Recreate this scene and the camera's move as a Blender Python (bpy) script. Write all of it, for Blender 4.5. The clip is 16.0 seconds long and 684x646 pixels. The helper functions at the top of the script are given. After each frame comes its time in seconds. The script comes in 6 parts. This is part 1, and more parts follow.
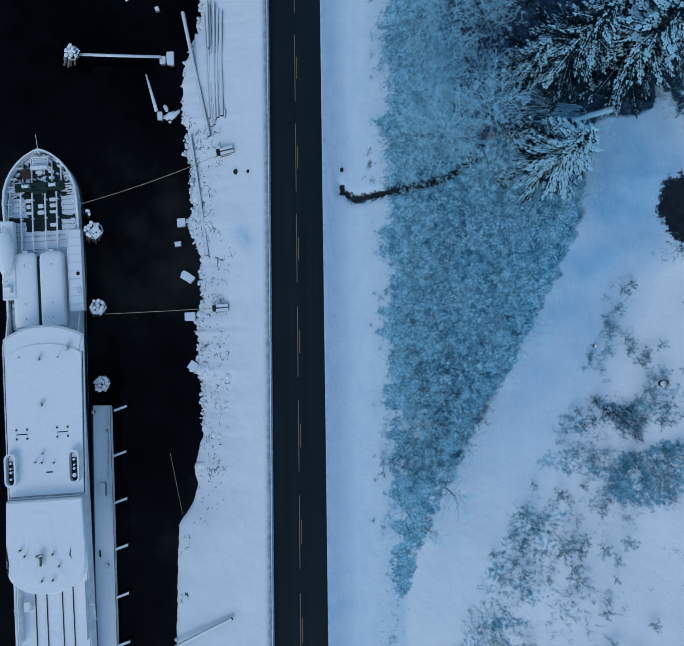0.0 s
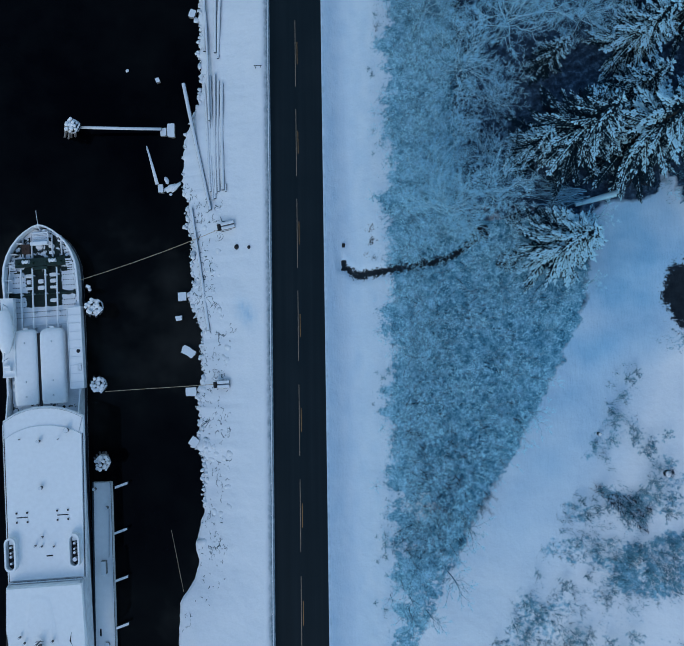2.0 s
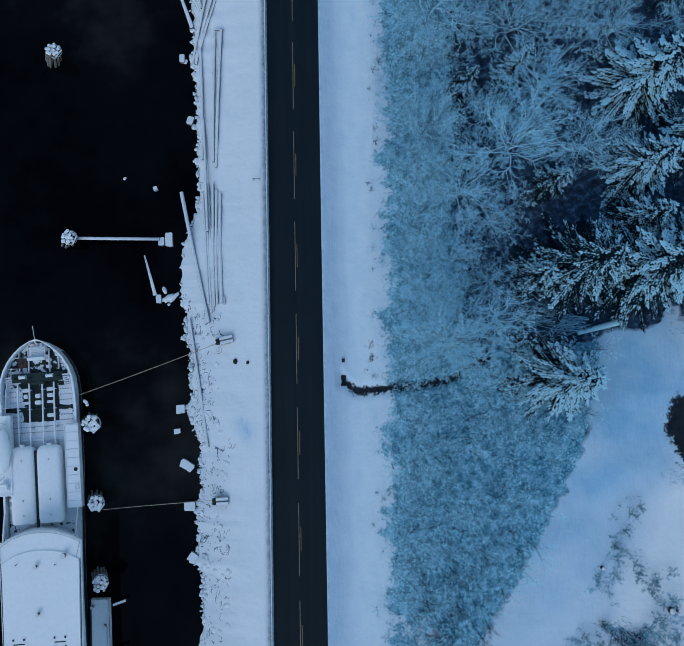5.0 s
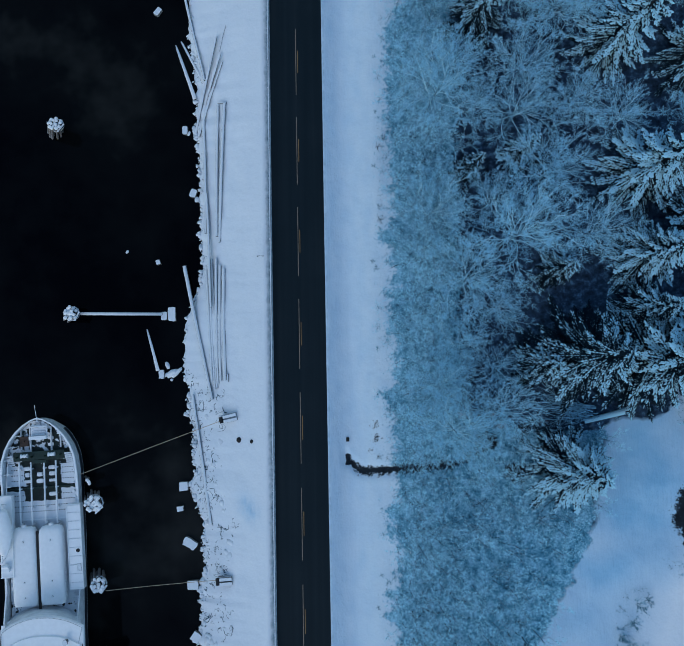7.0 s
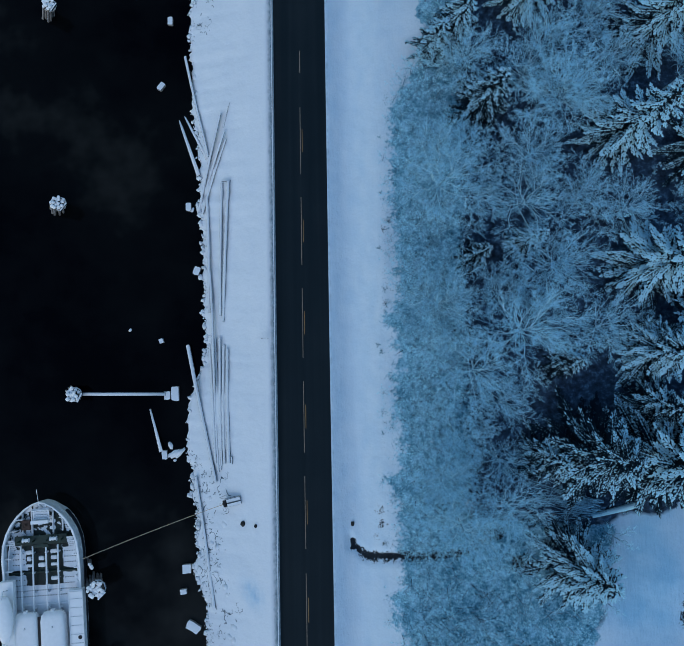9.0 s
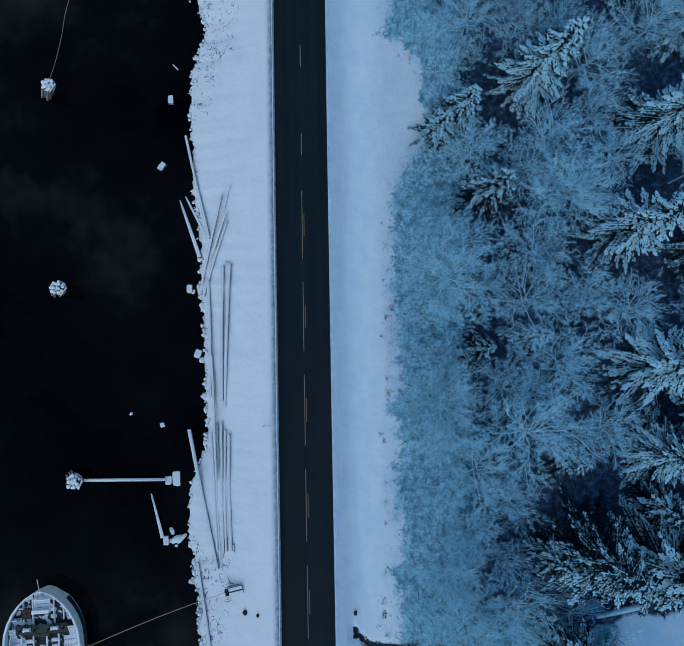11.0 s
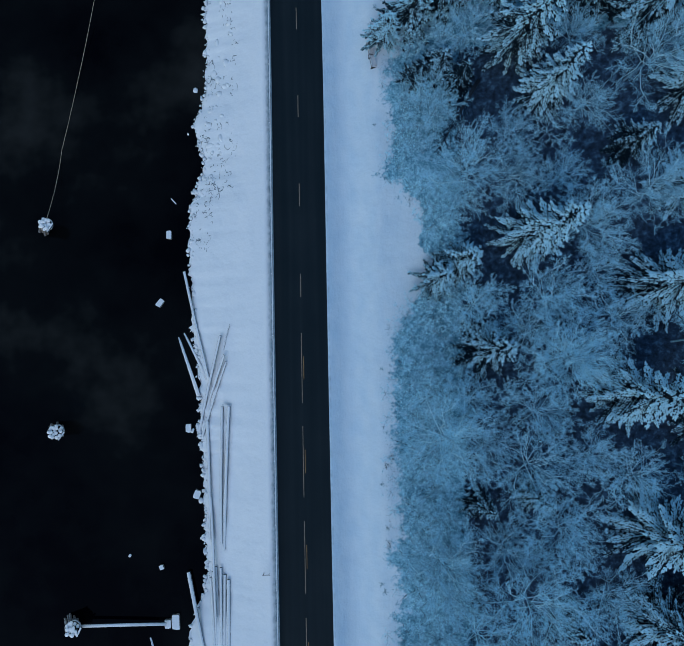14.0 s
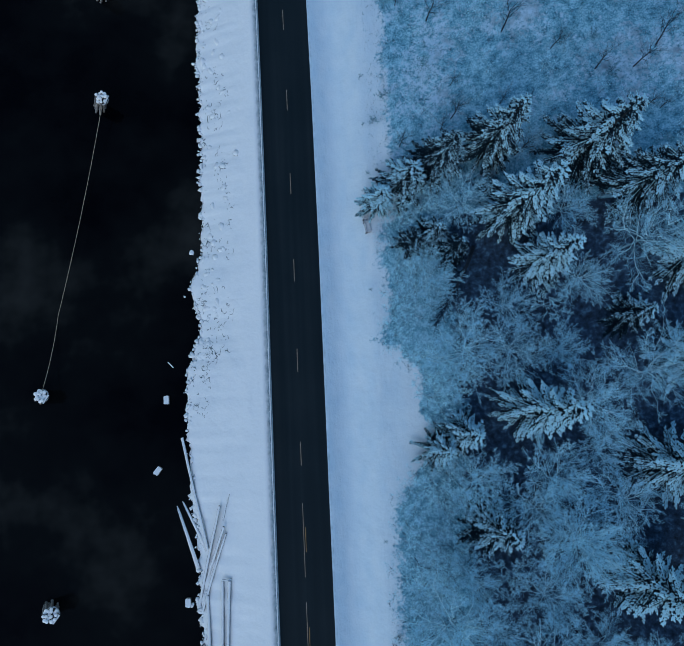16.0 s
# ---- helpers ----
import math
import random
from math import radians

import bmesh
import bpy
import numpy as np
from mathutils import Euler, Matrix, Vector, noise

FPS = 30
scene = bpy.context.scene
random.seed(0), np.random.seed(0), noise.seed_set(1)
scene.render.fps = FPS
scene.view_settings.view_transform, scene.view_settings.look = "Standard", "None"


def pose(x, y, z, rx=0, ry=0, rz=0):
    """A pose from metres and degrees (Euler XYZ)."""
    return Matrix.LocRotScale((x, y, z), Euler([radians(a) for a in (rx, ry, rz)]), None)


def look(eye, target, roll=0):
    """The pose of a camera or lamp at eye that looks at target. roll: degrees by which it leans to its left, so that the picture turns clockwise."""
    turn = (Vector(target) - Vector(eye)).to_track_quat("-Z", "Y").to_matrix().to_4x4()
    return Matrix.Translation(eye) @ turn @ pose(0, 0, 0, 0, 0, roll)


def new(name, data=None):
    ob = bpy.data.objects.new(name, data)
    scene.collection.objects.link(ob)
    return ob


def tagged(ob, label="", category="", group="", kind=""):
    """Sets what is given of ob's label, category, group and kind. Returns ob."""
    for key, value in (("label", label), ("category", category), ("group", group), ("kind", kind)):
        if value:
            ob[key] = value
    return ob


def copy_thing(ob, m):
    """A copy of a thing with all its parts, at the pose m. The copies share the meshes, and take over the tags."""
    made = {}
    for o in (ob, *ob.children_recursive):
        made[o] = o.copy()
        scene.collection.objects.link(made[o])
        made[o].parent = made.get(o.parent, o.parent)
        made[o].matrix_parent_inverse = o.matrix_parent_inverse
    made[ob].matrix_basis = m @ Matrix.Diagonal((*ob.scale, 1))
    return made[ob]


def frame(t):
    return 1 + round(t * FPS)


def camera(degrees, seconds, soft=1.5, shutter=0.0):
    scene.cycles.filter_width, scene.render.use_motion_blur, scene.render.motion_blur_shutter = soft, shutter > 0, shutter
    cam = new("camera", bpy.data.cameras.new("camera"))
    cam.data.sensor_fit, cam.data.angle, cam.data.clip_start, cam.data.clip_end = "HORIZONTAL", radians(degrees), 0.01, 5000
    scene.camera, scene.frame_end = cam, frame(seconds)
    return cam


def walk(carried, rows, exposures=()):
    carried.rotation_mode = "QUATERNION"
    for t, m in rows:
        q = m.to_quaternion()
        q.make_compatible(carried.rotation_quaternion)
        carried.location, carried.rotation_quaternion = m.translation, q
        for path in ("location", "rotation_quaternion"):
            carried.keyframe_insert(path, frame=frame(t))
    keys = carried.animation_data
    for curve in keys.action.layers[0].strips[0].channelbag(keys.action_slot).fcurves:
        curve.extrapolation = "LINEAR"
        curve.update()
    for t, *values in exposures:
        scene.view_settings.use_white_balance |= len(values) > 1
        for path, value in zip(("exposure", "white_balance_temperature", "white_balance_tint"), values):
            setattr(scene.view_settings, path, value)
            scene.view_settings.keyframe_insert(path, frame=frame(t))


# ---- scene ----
# ---- camera and its flight ----
cam = camera(57.9, 16.0, soft=0.5)
ROWS = [
    (0.0, -0.351, -2.707, 79.285, 3.460, -0.043, -0.489),
    (0.5, -0.232, -0.317, 79.281, 3.448, 0.095, -0.518),
    (1.0, -0.229, 2.201, 79.273, 3.498, 0.130, -0.506),
    (1.5, -0.212, 4.673, 79.280, 3.458, 0.165, -0.523),
    (2.0, -0.184, 7.228, 79.304, 3.490, 0.190, -0.534),
    (2.5, -0.099, 9.719, 79.315, 3.434, 0.230, -0.540),
    (3.0, 0.003, 12.284, 79.359, 3.470, 0.268, -0.547),
    (3.5, 0.067, 14.762, 79.369, 3.423, 0.272, -0.582),
    (4.0, 0.106, 17.260, 79.388, 3.483, 0.251, -0.622),
    (6.5, -0.341, 29.379, 79.467, 3.633, 0.199, -0.693),
    (7.0, -0.539, 32.000, 79.461, 3.670, 0.139, -0.695),
    (7.5, -0.721, 34.503, 79.480, 3.654, 0.095, -0.701),
    (8.0, -0.940, 37.094, 79.499, 3.763, 0.042, -0.672),
    (8.5, -1.165, 39.691, 79.518, 3.733, -0.035, -0.665),
    (9.0, -1.383, 42.443, 79.562, 3.793, -0.104, -0.675),
    (11.5, -1.651, 56.991, 79.850, 3.503, -0.176, -0.739),
    (12.0, -1.585, 60.050, 79.953, 3.515, -0.148, -0.751),
    (12.5, -1.528, 63.031, 80.075, 3.422, -0.135, -0.799),
    (13.0, -1.472, 66.073, 80.166, 3.495, -0.130, -0.794),
    (13.5, -1.427, 69.125, 80.243, 3.463, -0.139, -0.832),
    (14.0, -1.354, 72.463, 80.268, 3.592, -0.139, -0.911),
    (14.5, -1.301, 76.039, 80.328, 3.858, -0.149, -1.121),
    (15.0, -1.215, 80.182, 80.434, 4.869, -0.157, -1.467),
    (15.5, -1.192, 84.393, 80.668, 5.920, -0.189, -1.949),
    (16.0, -1.166, 88.649, 80.895, 7.409, -0.229, -2.464),
]
STOPS, KELVIN, TINT = -0.27, 5720, 4
walk(cam, [(t, pose(x, y, z, rx, ry, rz)) for t, x, y, z, rx, ry, rz in ROWS], [(0.0, STOPS, KELVIN, TINT), (16.0, STOPS, KELVIN, TINT)])

# ---- sky and sun: a dim overcast winter dusk ----
SUN_ELEV, SUN_AZ = 40.0, 205.0
world = bpy.data.worlds.new("dusk_sky")
scene.world = world
world.use_nodes = True
wn, wl = world.node_tree.nodes, world.node_tree.links
sky = wn.new("ShaderNodeTexSky")
sky.sky_type = "NISHITA"
sky.sun_disc = False
sky.sun_elevation, sky.sun_rotation = radians(SUN_ELEV), radians(SUN_AZ)
sky.air_density, sky.dust_density, sky.ozone_density = 1.6, 0.6, 2.2
wn["Background"].inputs["Strength"].default_value = 0.15
wl.new(sky.outputs["Color"], wn["Background"].inputs["Color"])
sun = new("sun", bpy.data.lights.new("sun", "SUN"))
sun.data.energy, sun.data.angle, sun.data.color = 0.68, radians(30), (1.0, 0.86, 0.72)
away = radians(SUN_AZ + 180)
sun.matrix_world = look((0, 0, 60), (100 * math.sin(away), 100 * math.cos(away), 60 - 100 * math.tan(radians(SUN_ELEV))))


# ---- materials ----
class Mat:
    """A node material with a few short cuts."""

    def __init__(self, name, rough=0.7, metal=0.0, spec=0.5):
        self.m = bpy.data.materials.new(name)
        self.m.use_nodes = True
        self.n, self.l = self.m.node_tree.nodes, self.m.node_tree.links
        self.b = self.n["Principled BSDF"]
        self.b.inputs["Roughness"].default_value = rough
        self.b.inputs["Metallic"].default_value = metal
        self.b.inputs["Specular IOR Level"].default_value = spec
        self.coord = None

    def node(self, kind, **ins):
        x = self.n.new(kind)
        for k, v in ins.items():
            x.inputs[k].default_value = v
        return x

    def put(self, x, name):
        self.l.new(x, self.b.inputs[name])

    def obj(self, world_space=True):
        if world_space:
            return self.node("ShaderNodeNewGeometry").outputs["Position"]
        return self.node("ShaderNodeTexCoord").outputs["Object"]

    def noise(self, scale, detail=4.0, rough=0.55, vec=None, stretch=None):
        v = vec or self.obj()
        if stretch:
            mp = self.n.new("ShaderNodeMapping")
            mp.inputs["Scale"].default_value = stretch
            self.l.new(v, mp.inputs["Vector"])
            v = mp.outputs["Vector"]
        t = self.node("ShaderNodeTexNoise", Scale=scale, Detail=detail, Roughness=rough)
        self.l.new(v, t.inputs["Vector"])
        return t.outputs["Fac"]

    def ramp(self, fac, *stops):
        r = self.n.new("ShaderNodeValToRGB")
        e = r.color_ramp.elements
        while len(e) < len(stops):
            e.new(0.5)
        for el, (p, c) in zip(e, stops):
            el.position = p
            el.color = (*c, 1) if isinstance(c, (tuple, list)) else (c, c, c, 1)
        self.l.new(fac, r.inputs["Fac"])
        return r.outputs["Color"]

    def mix(self, fac, a, b, mode="MIX"):
        x = self.n.new("ShaderNodeMix")
        x.data_type, x.blend_type = "RGBA", mode
        for sock, v in ((x.inputs[0], fac), (x.inputs[6], a), (x.inputs[7], b)):
            if isinstance(v, (int, float)):
                sock.default_value = v
            elif isinstance(v, tuple):
                sock.default_value = (*v, 1)
            else:
                self.l.new(v, sock)
        return x.outputs[2]

    def math(self, op, a, b=0.0, clamp=False):
        x = self.n.new("ShaderNodeMath")
        x.operation, x.use_clamp = op, clamp
        for sock, v in zip(x.inputs, (a, b)):
            if isinstance(v, (int, float)):
                sock.default_value = v
            else:
                self.l.new(v, sock)
        return x.outputs[0]

    def bump(self, height, strength=0.4, dist=0.05):
        x = self.node("ShaderNodeBump", Strength=strength, Distance=dist)
        self.l.new(height, x.inputs["Height"])
        self.put(x.outputs["Normal"], "Normal")

    def up(self):
        """How far a face looks up, before any relief."""
        g = self.n.new("ShaderNodeNewGeometry")
        s = self.n.new("ShaderNodeSeparateXYZ")
        self.l.new(g.outputs["Normal"], s.inputs[0])
        return s.outputs["Z"]

    def attr(self, name):
        a = self.n.new("ShaderNodeAttribute")
        a.attribute_name = name
        return a.outputs["Fac"]

    def rand(self):
        return self.node("ShaderNodeObjectInfo").outputs["Random"]


SNOW = (0.80, 0.83, 0.86)


def plain(name, color, rough=0.6, metal=0.0, vary=0.25, scale=3.0, spec=0.4):
    k = Mat(name, rough, metal, spec)
    dark = tuple(c * (1 - vary) for c in color)
    light = tuple(min(1, c * (1 + vary)) for c in color)
    n = k.math("ADD", k.math("MULTIPLY", k.noise(scale), 0.6), k.math("MULTIPLY", k.noise(scale * 9), 0.4))
    k.put(k.ramp(n, (0.35, dark), (0.65, light)), "Base Color")
    k.bump(k.noise(scale * 12), 0.25, 0.01)
    return k.m


def snowed(name, color, lo=0.35, hi=0.6, rough=0.75, vary=0.3, scale=2.0, snow=SNOW):
    """A surface that carries snow where it looks up."""
    k = Mat(name, rough, 0, 0.25)
    dark = tuple(c * (1 - vary) for c in color)
    light = tuple(min(1, c * (1 + vary)) for c in color)
    base = k.ramp(k.noise(scale * 3), (0.35, dark), (0.65, light))
    white = k.ramp(k.noise(scale), (0.3, tuple(c * 0.94 for c in snow)), (0.7, snow))
    amount = k.math("ADD", k.up(), k.math("MULTIPLY", k.math("SUBTRACT", k.noise(scale * 2.5), 0.5), 0.5))
    k.put(k.mix(k.ramp(amount, (lo, 0.0), (hi, 1.0)), base, white), "Base Color")
    k.bump(k.noise(scale * 5), 0.35, 0.04)
    return k.m


def make_ground():
    k = Mat("snowy_ground", 0.8, 0, 0.2)
    big, small = k.noise(0.22, 5), k.noise(3.2, 5)
    white = k.ramp(k.math("ADD", k.math("MULTIPLY", big, 0.6), k.math("MULTIPLY", small, 0.4)), (0.3, (0.76, 0.80, 0.84)), (0.7, (0.84, 0.865, 0.89)))
    # forest litter, with the shade in gaps between crowns put into its colour
    litter_shade = k.ramp(k.noise(1.4, 6, 0.65), (0.34, (0.009, 0.018, 0.036)), (0.54, (0.03, 0.062, 0.11)), (0.74, (0.13, 0.25, 0.37)))
    # blue tint of trodden snow, with shade from trees and slopes painted in
    blue_shade = k.ramp(k.noise(0.5, 5), (0.3, (0.27, 0.50, 0.70)), (0.7, (0.38, 0.60, 0.78)))
    white = k.mix(k.attr("blue_shade"), white, blue_shade)
    edge = k.math("ADD", k.attr("litter_shade"), k.math("MULTIPLY", k.math("SUBTRACT", k.noise(0.6, 5), 0.5), 0.9))
    col = k.mix(k.ramp(edge, (0.40, 0.0), (0.75, 1.0)), white, litter_shade)
    heath = k.ramp(k.math("ADD", k.math("MULTIPLY", k.noise(4.5, 6, 0.75), 0.62), k.math("MULTIPLY", k.noise(0.9, 4), 0.38)), (0.38, (0.016, 0.075, 0.125)), (0.47, (0.10, 0.29, 0.41)), (0.60, (0.36, 0.63, 0.78)))
    cover = k.math("ADD", k.attr("brush"), k.math("ADD", k.math("MULTIPLY", k.math("SUBTRACT", k.noise(0.5, 5, 0.65), 0.5), 0.8), k.math("MULTIPLY", k.math("SUBTRACT", k.noise(2.4, 4, 0.65), 0.5), 0.8)))
    col = k.mix(k.ramp(cover, (0.45, 0.0), (0.60, 0.94)), col, heath)
    # dirty ploughed snow and the berm's shaded side, painted as one colour
    shaded_grit = k.ramp(k.noise(2.0, 5, 0.7, stretch=(3, 0.8, 3)), (0.36, (0.07, 0.13, 0.17)), (0.66, (0.36, 0.49, 0.57)))
    col = k.mix(k.ramp(k.math("ADD", k.attr("dirt_shade"), k.math("MULTIPLY", k.math("SUBTRACT", k.noise(1.2, 4), 0.5), 0.6)), (0.35, 0.0), (0.8, 0.9)), col, shaded_grit)
    wet = k.ramp(k.noise(1.0, 4), (0.3, (0.004, 0.008, 0.014)), (0.7, (0.016, 0.024, 0.032)))
    col = k.mix(k.ramp(k.math("ADD", k.attr("bare"), k.math("ADD", k.math("MULTIPLY", k.math("SUBTRACT", k.noise(1.7, 5, 0.7), 0.5), 1.3), k.math("MULTIPLY", k.math("SUBTRACT", k.noise(5.0, 3, 0.7), 0.5), 0.9))), (0.46, 0.0), (0.60, 1.0)), col, wet)
    k.put(col, "Base Color")
    ridges = k.math("MULTIPLY", k.noise(2.2, 4, 0.6, stretch=(1.0, 0.22, 1.0)), k.math("MULTIPLY", k.attr("blue_shade"), 1.1))
    h = k.math("ADD", k.math("ADD", k.math("MULTIPLY", k.noise(0.9, 6), 1.0), k.math("MULTIPLY", k.noise(5.0, 3), 0.14)), ridges)
    k.bump(h, 0.5, 0.22)
    return k.m


def make_road():
    k = Mat("wet_asphalt", 0.6, 0, 0.08)
    lanes = k.noise(0.9, 3, 0.5, stretch=(1.2, 0.02, 1))
    patch = k.noise(0.15, 4)
    grain = k.noise(40, 2)
    f = k.math("ADD", k.math("ADD", k.math("MULTIPLY", lanes, 0.55), k.math("MULTIPLY", patch, 0.25)), k.math("MULTIPLY", grain, 0.2))
    k.put(k.ramp(f, (0.3, (0.007, 0.0135, 0.0175)), (0.5, (0.0115, 0.019, 0.024)), (0.72, (0.021, 0.029, 0.034))), "Base Color")
    k.put(k.ramp(lanes, (0.3, 0.5), (0.7, 0.75)), "Roughness")
    k.bump(grain, 0.3, 0.01)
    return k.m


def make_water():
    k = Mat("dark_water", 0.06, 0, 0.05)
    # grey-brown patches in the base colour stand for reflected cloud
    k.put(k.ramp(k.noise(0.035, 5, 0.6), (0.40, (0.0001, 0.0001, 0.0012)), (0.54, (0.0036, 0.0043, 0.0048)), (0.66, (0.020, 0.0208, 0.0195))), "Base Color")
    k.bump(k.noise(1.6, 3), 0.03, 0.05)
    return k.m


M_GROUND, M_ROAD, M_WATER = make_ground(), make_road(), make_water()
M_MARK_WHITE = plain("worn_white_paint", (0.235, 0.19, 0.135), 0.7, 0, 0.5, 6)
M_MARK_YELLOW = plain("worn_yellow_paint", (0.28, 0.16, 0.05), 0.7, 0, 0.5, 6)
M_STEEL = snowed("galvanised_steel", (0.35, 0.37, 0.38), 0.65, 0.95, 0.5)
M_ROCK = snowed("snowy_rock", (0.03, 0.06, 0.075), 0.18, 0.36, 0.8, 0.5, 1.2)
M_DARKROCK = plain("wet_dark_rock", (0.012, 0.012, 0.013), 0.7, 0, 0.5, 4)
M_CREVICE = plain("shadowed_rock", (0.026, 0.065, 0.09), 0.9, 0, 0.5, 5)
M_CONCRETE = snowed("snowy_concrete", (0.22, 0.22, 0.21), 0.3, 0.5, 0.8)
# sides below the snow: bare wood, dark enough to paint the shadow line too
M_LOG = snowed("snowy_log", (0.022, 0.038, 0.050), 0.24, 0.46, 0.85, 0.4, 2.0)
M_PILE = snowed("frosted_timber_pile", (0.16, 0.15, 0.15), 0.3, 0.8, 0.85, 0.4, 2.0)
M_CAP = snowed("snow_cap", (0.90, 0.91, 0.92), 0.0, 0.2, snow=(0.94, 0.945, 0.95))
M_SHIPWHITE = snowed("white_ship_paint", (0.74, 0.77, 0.80), 0.4, 0.7, 0.45, 0.1, 0.4, (0.93, 0.94, 0.95))
M_HULL = plain("dark_hull_paint", (0.03, 0.035, 0.05), 0.4, 0, 0.3, 1.0)
M_GREEN = plain("wet_green_deck_paint", (0.012, 0.030, 0.022), 0.5, 0, 0.5, 1.2)
M_RUST = plain("rusty_brown_steel", (0.06, 0.035, 0.025), 0.7, 0, 0.4, 3)
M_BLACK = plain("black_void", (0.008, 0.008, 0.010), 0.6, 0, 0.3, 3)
M_ROPE = plain("weathered_rope", (0.50, 0.40, 0.28), 0.9, 0, 0.2, 8)
M_GREYWOOD = snowed("grey_planks", (0.14, 0.14, 0.15), 0.75, 1.15, 0.8)


def make_deck():
    """Steel deck, part snow, part meltwater and green paint; the dark paint also stands for shade by tanks and house.
    """
    k = Mat("melting_deck", 0.55, 0, 0.3)
    paint = k.ramp(k.noise(1.5, 4), (0.3, (0.006, 0.010, 0.010)), (0.7, (0.014, 0.030, 0.024)))
    edge = k.math("ADD", k.attr("melt_shade"), k.math("MULTIPLY", k.math("SUBTRACT", k.noise(1.3, 3), 0.5), 1.0))
    white = k.ramp(k.noise(1.0, 3), (0.3, (0.78, 0.80, 0.83)), (0.7, (0.88, 0.90, 0.92)))
    k.put(k.mix(k.ramp(edge, (0.50, 0.0), (0.56, 1.0)), white, paint), "Base Color")
    k.bump(k.noise(4, 3), 0.3, 0.03)
    return k.m


M_DECK = make_deck()


def frosted(name, frost, bark, lo, hi, scale, rough=0.85):
    """Twigs and needles: hoar frost on top, the plant's own colour below and inside, dark enough to paint the shade
    there too.
    """
    k = Mat(name, rough, 0, 0.15)
    patch = k.noise(scale, 3)
    f = k.math("ADD", k.attr("frost"), k.math("MULTIPLY", k.math("SUBTRACT", patch, 0.5), 0.7))
    f = k.math("ADD", f, k.math("MULTIPLY", k.math("SUBTRACT", k.rand(), 0.5), 0.42))
    k.put(k.mix(k.ramp(f, (lo, 0.0), (hi, 1.0)), bark, frost), "Base Color")
    return k.m


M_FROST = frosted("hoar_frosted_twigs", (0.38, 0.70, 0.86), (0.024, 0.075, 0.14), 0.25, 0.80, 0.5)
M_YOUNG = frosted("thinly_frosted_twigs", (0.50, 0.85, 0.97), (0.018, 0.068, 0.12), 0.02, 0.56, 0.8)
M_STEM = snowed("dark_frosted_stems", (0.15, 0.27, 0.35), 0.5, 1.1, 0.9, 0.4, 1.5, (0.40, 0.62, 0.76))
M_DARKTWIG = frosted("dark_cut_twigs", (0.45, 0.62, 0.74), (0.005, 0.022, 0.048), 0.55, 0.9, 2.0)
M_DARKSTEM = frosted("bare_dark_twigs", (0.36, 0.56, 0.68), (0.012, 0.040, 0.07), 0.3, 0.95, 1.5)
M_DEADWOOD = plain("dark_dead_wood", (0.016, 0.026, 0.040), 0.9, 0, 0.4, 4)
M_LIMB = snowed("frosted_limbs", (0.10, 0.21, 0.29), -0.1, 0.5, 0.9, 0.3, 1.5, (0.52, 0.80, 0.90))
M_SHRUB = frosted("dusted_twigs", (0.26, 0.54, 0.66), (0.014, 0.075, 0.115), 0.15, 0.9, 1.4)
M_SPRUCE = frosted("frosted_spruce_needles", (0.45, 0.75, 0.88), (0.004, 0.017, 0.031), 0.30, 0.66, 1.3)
M_BARK = snowed("dark_bark", (0.022, 0.028, 0.032), 0.55, 0.9, 0.9)


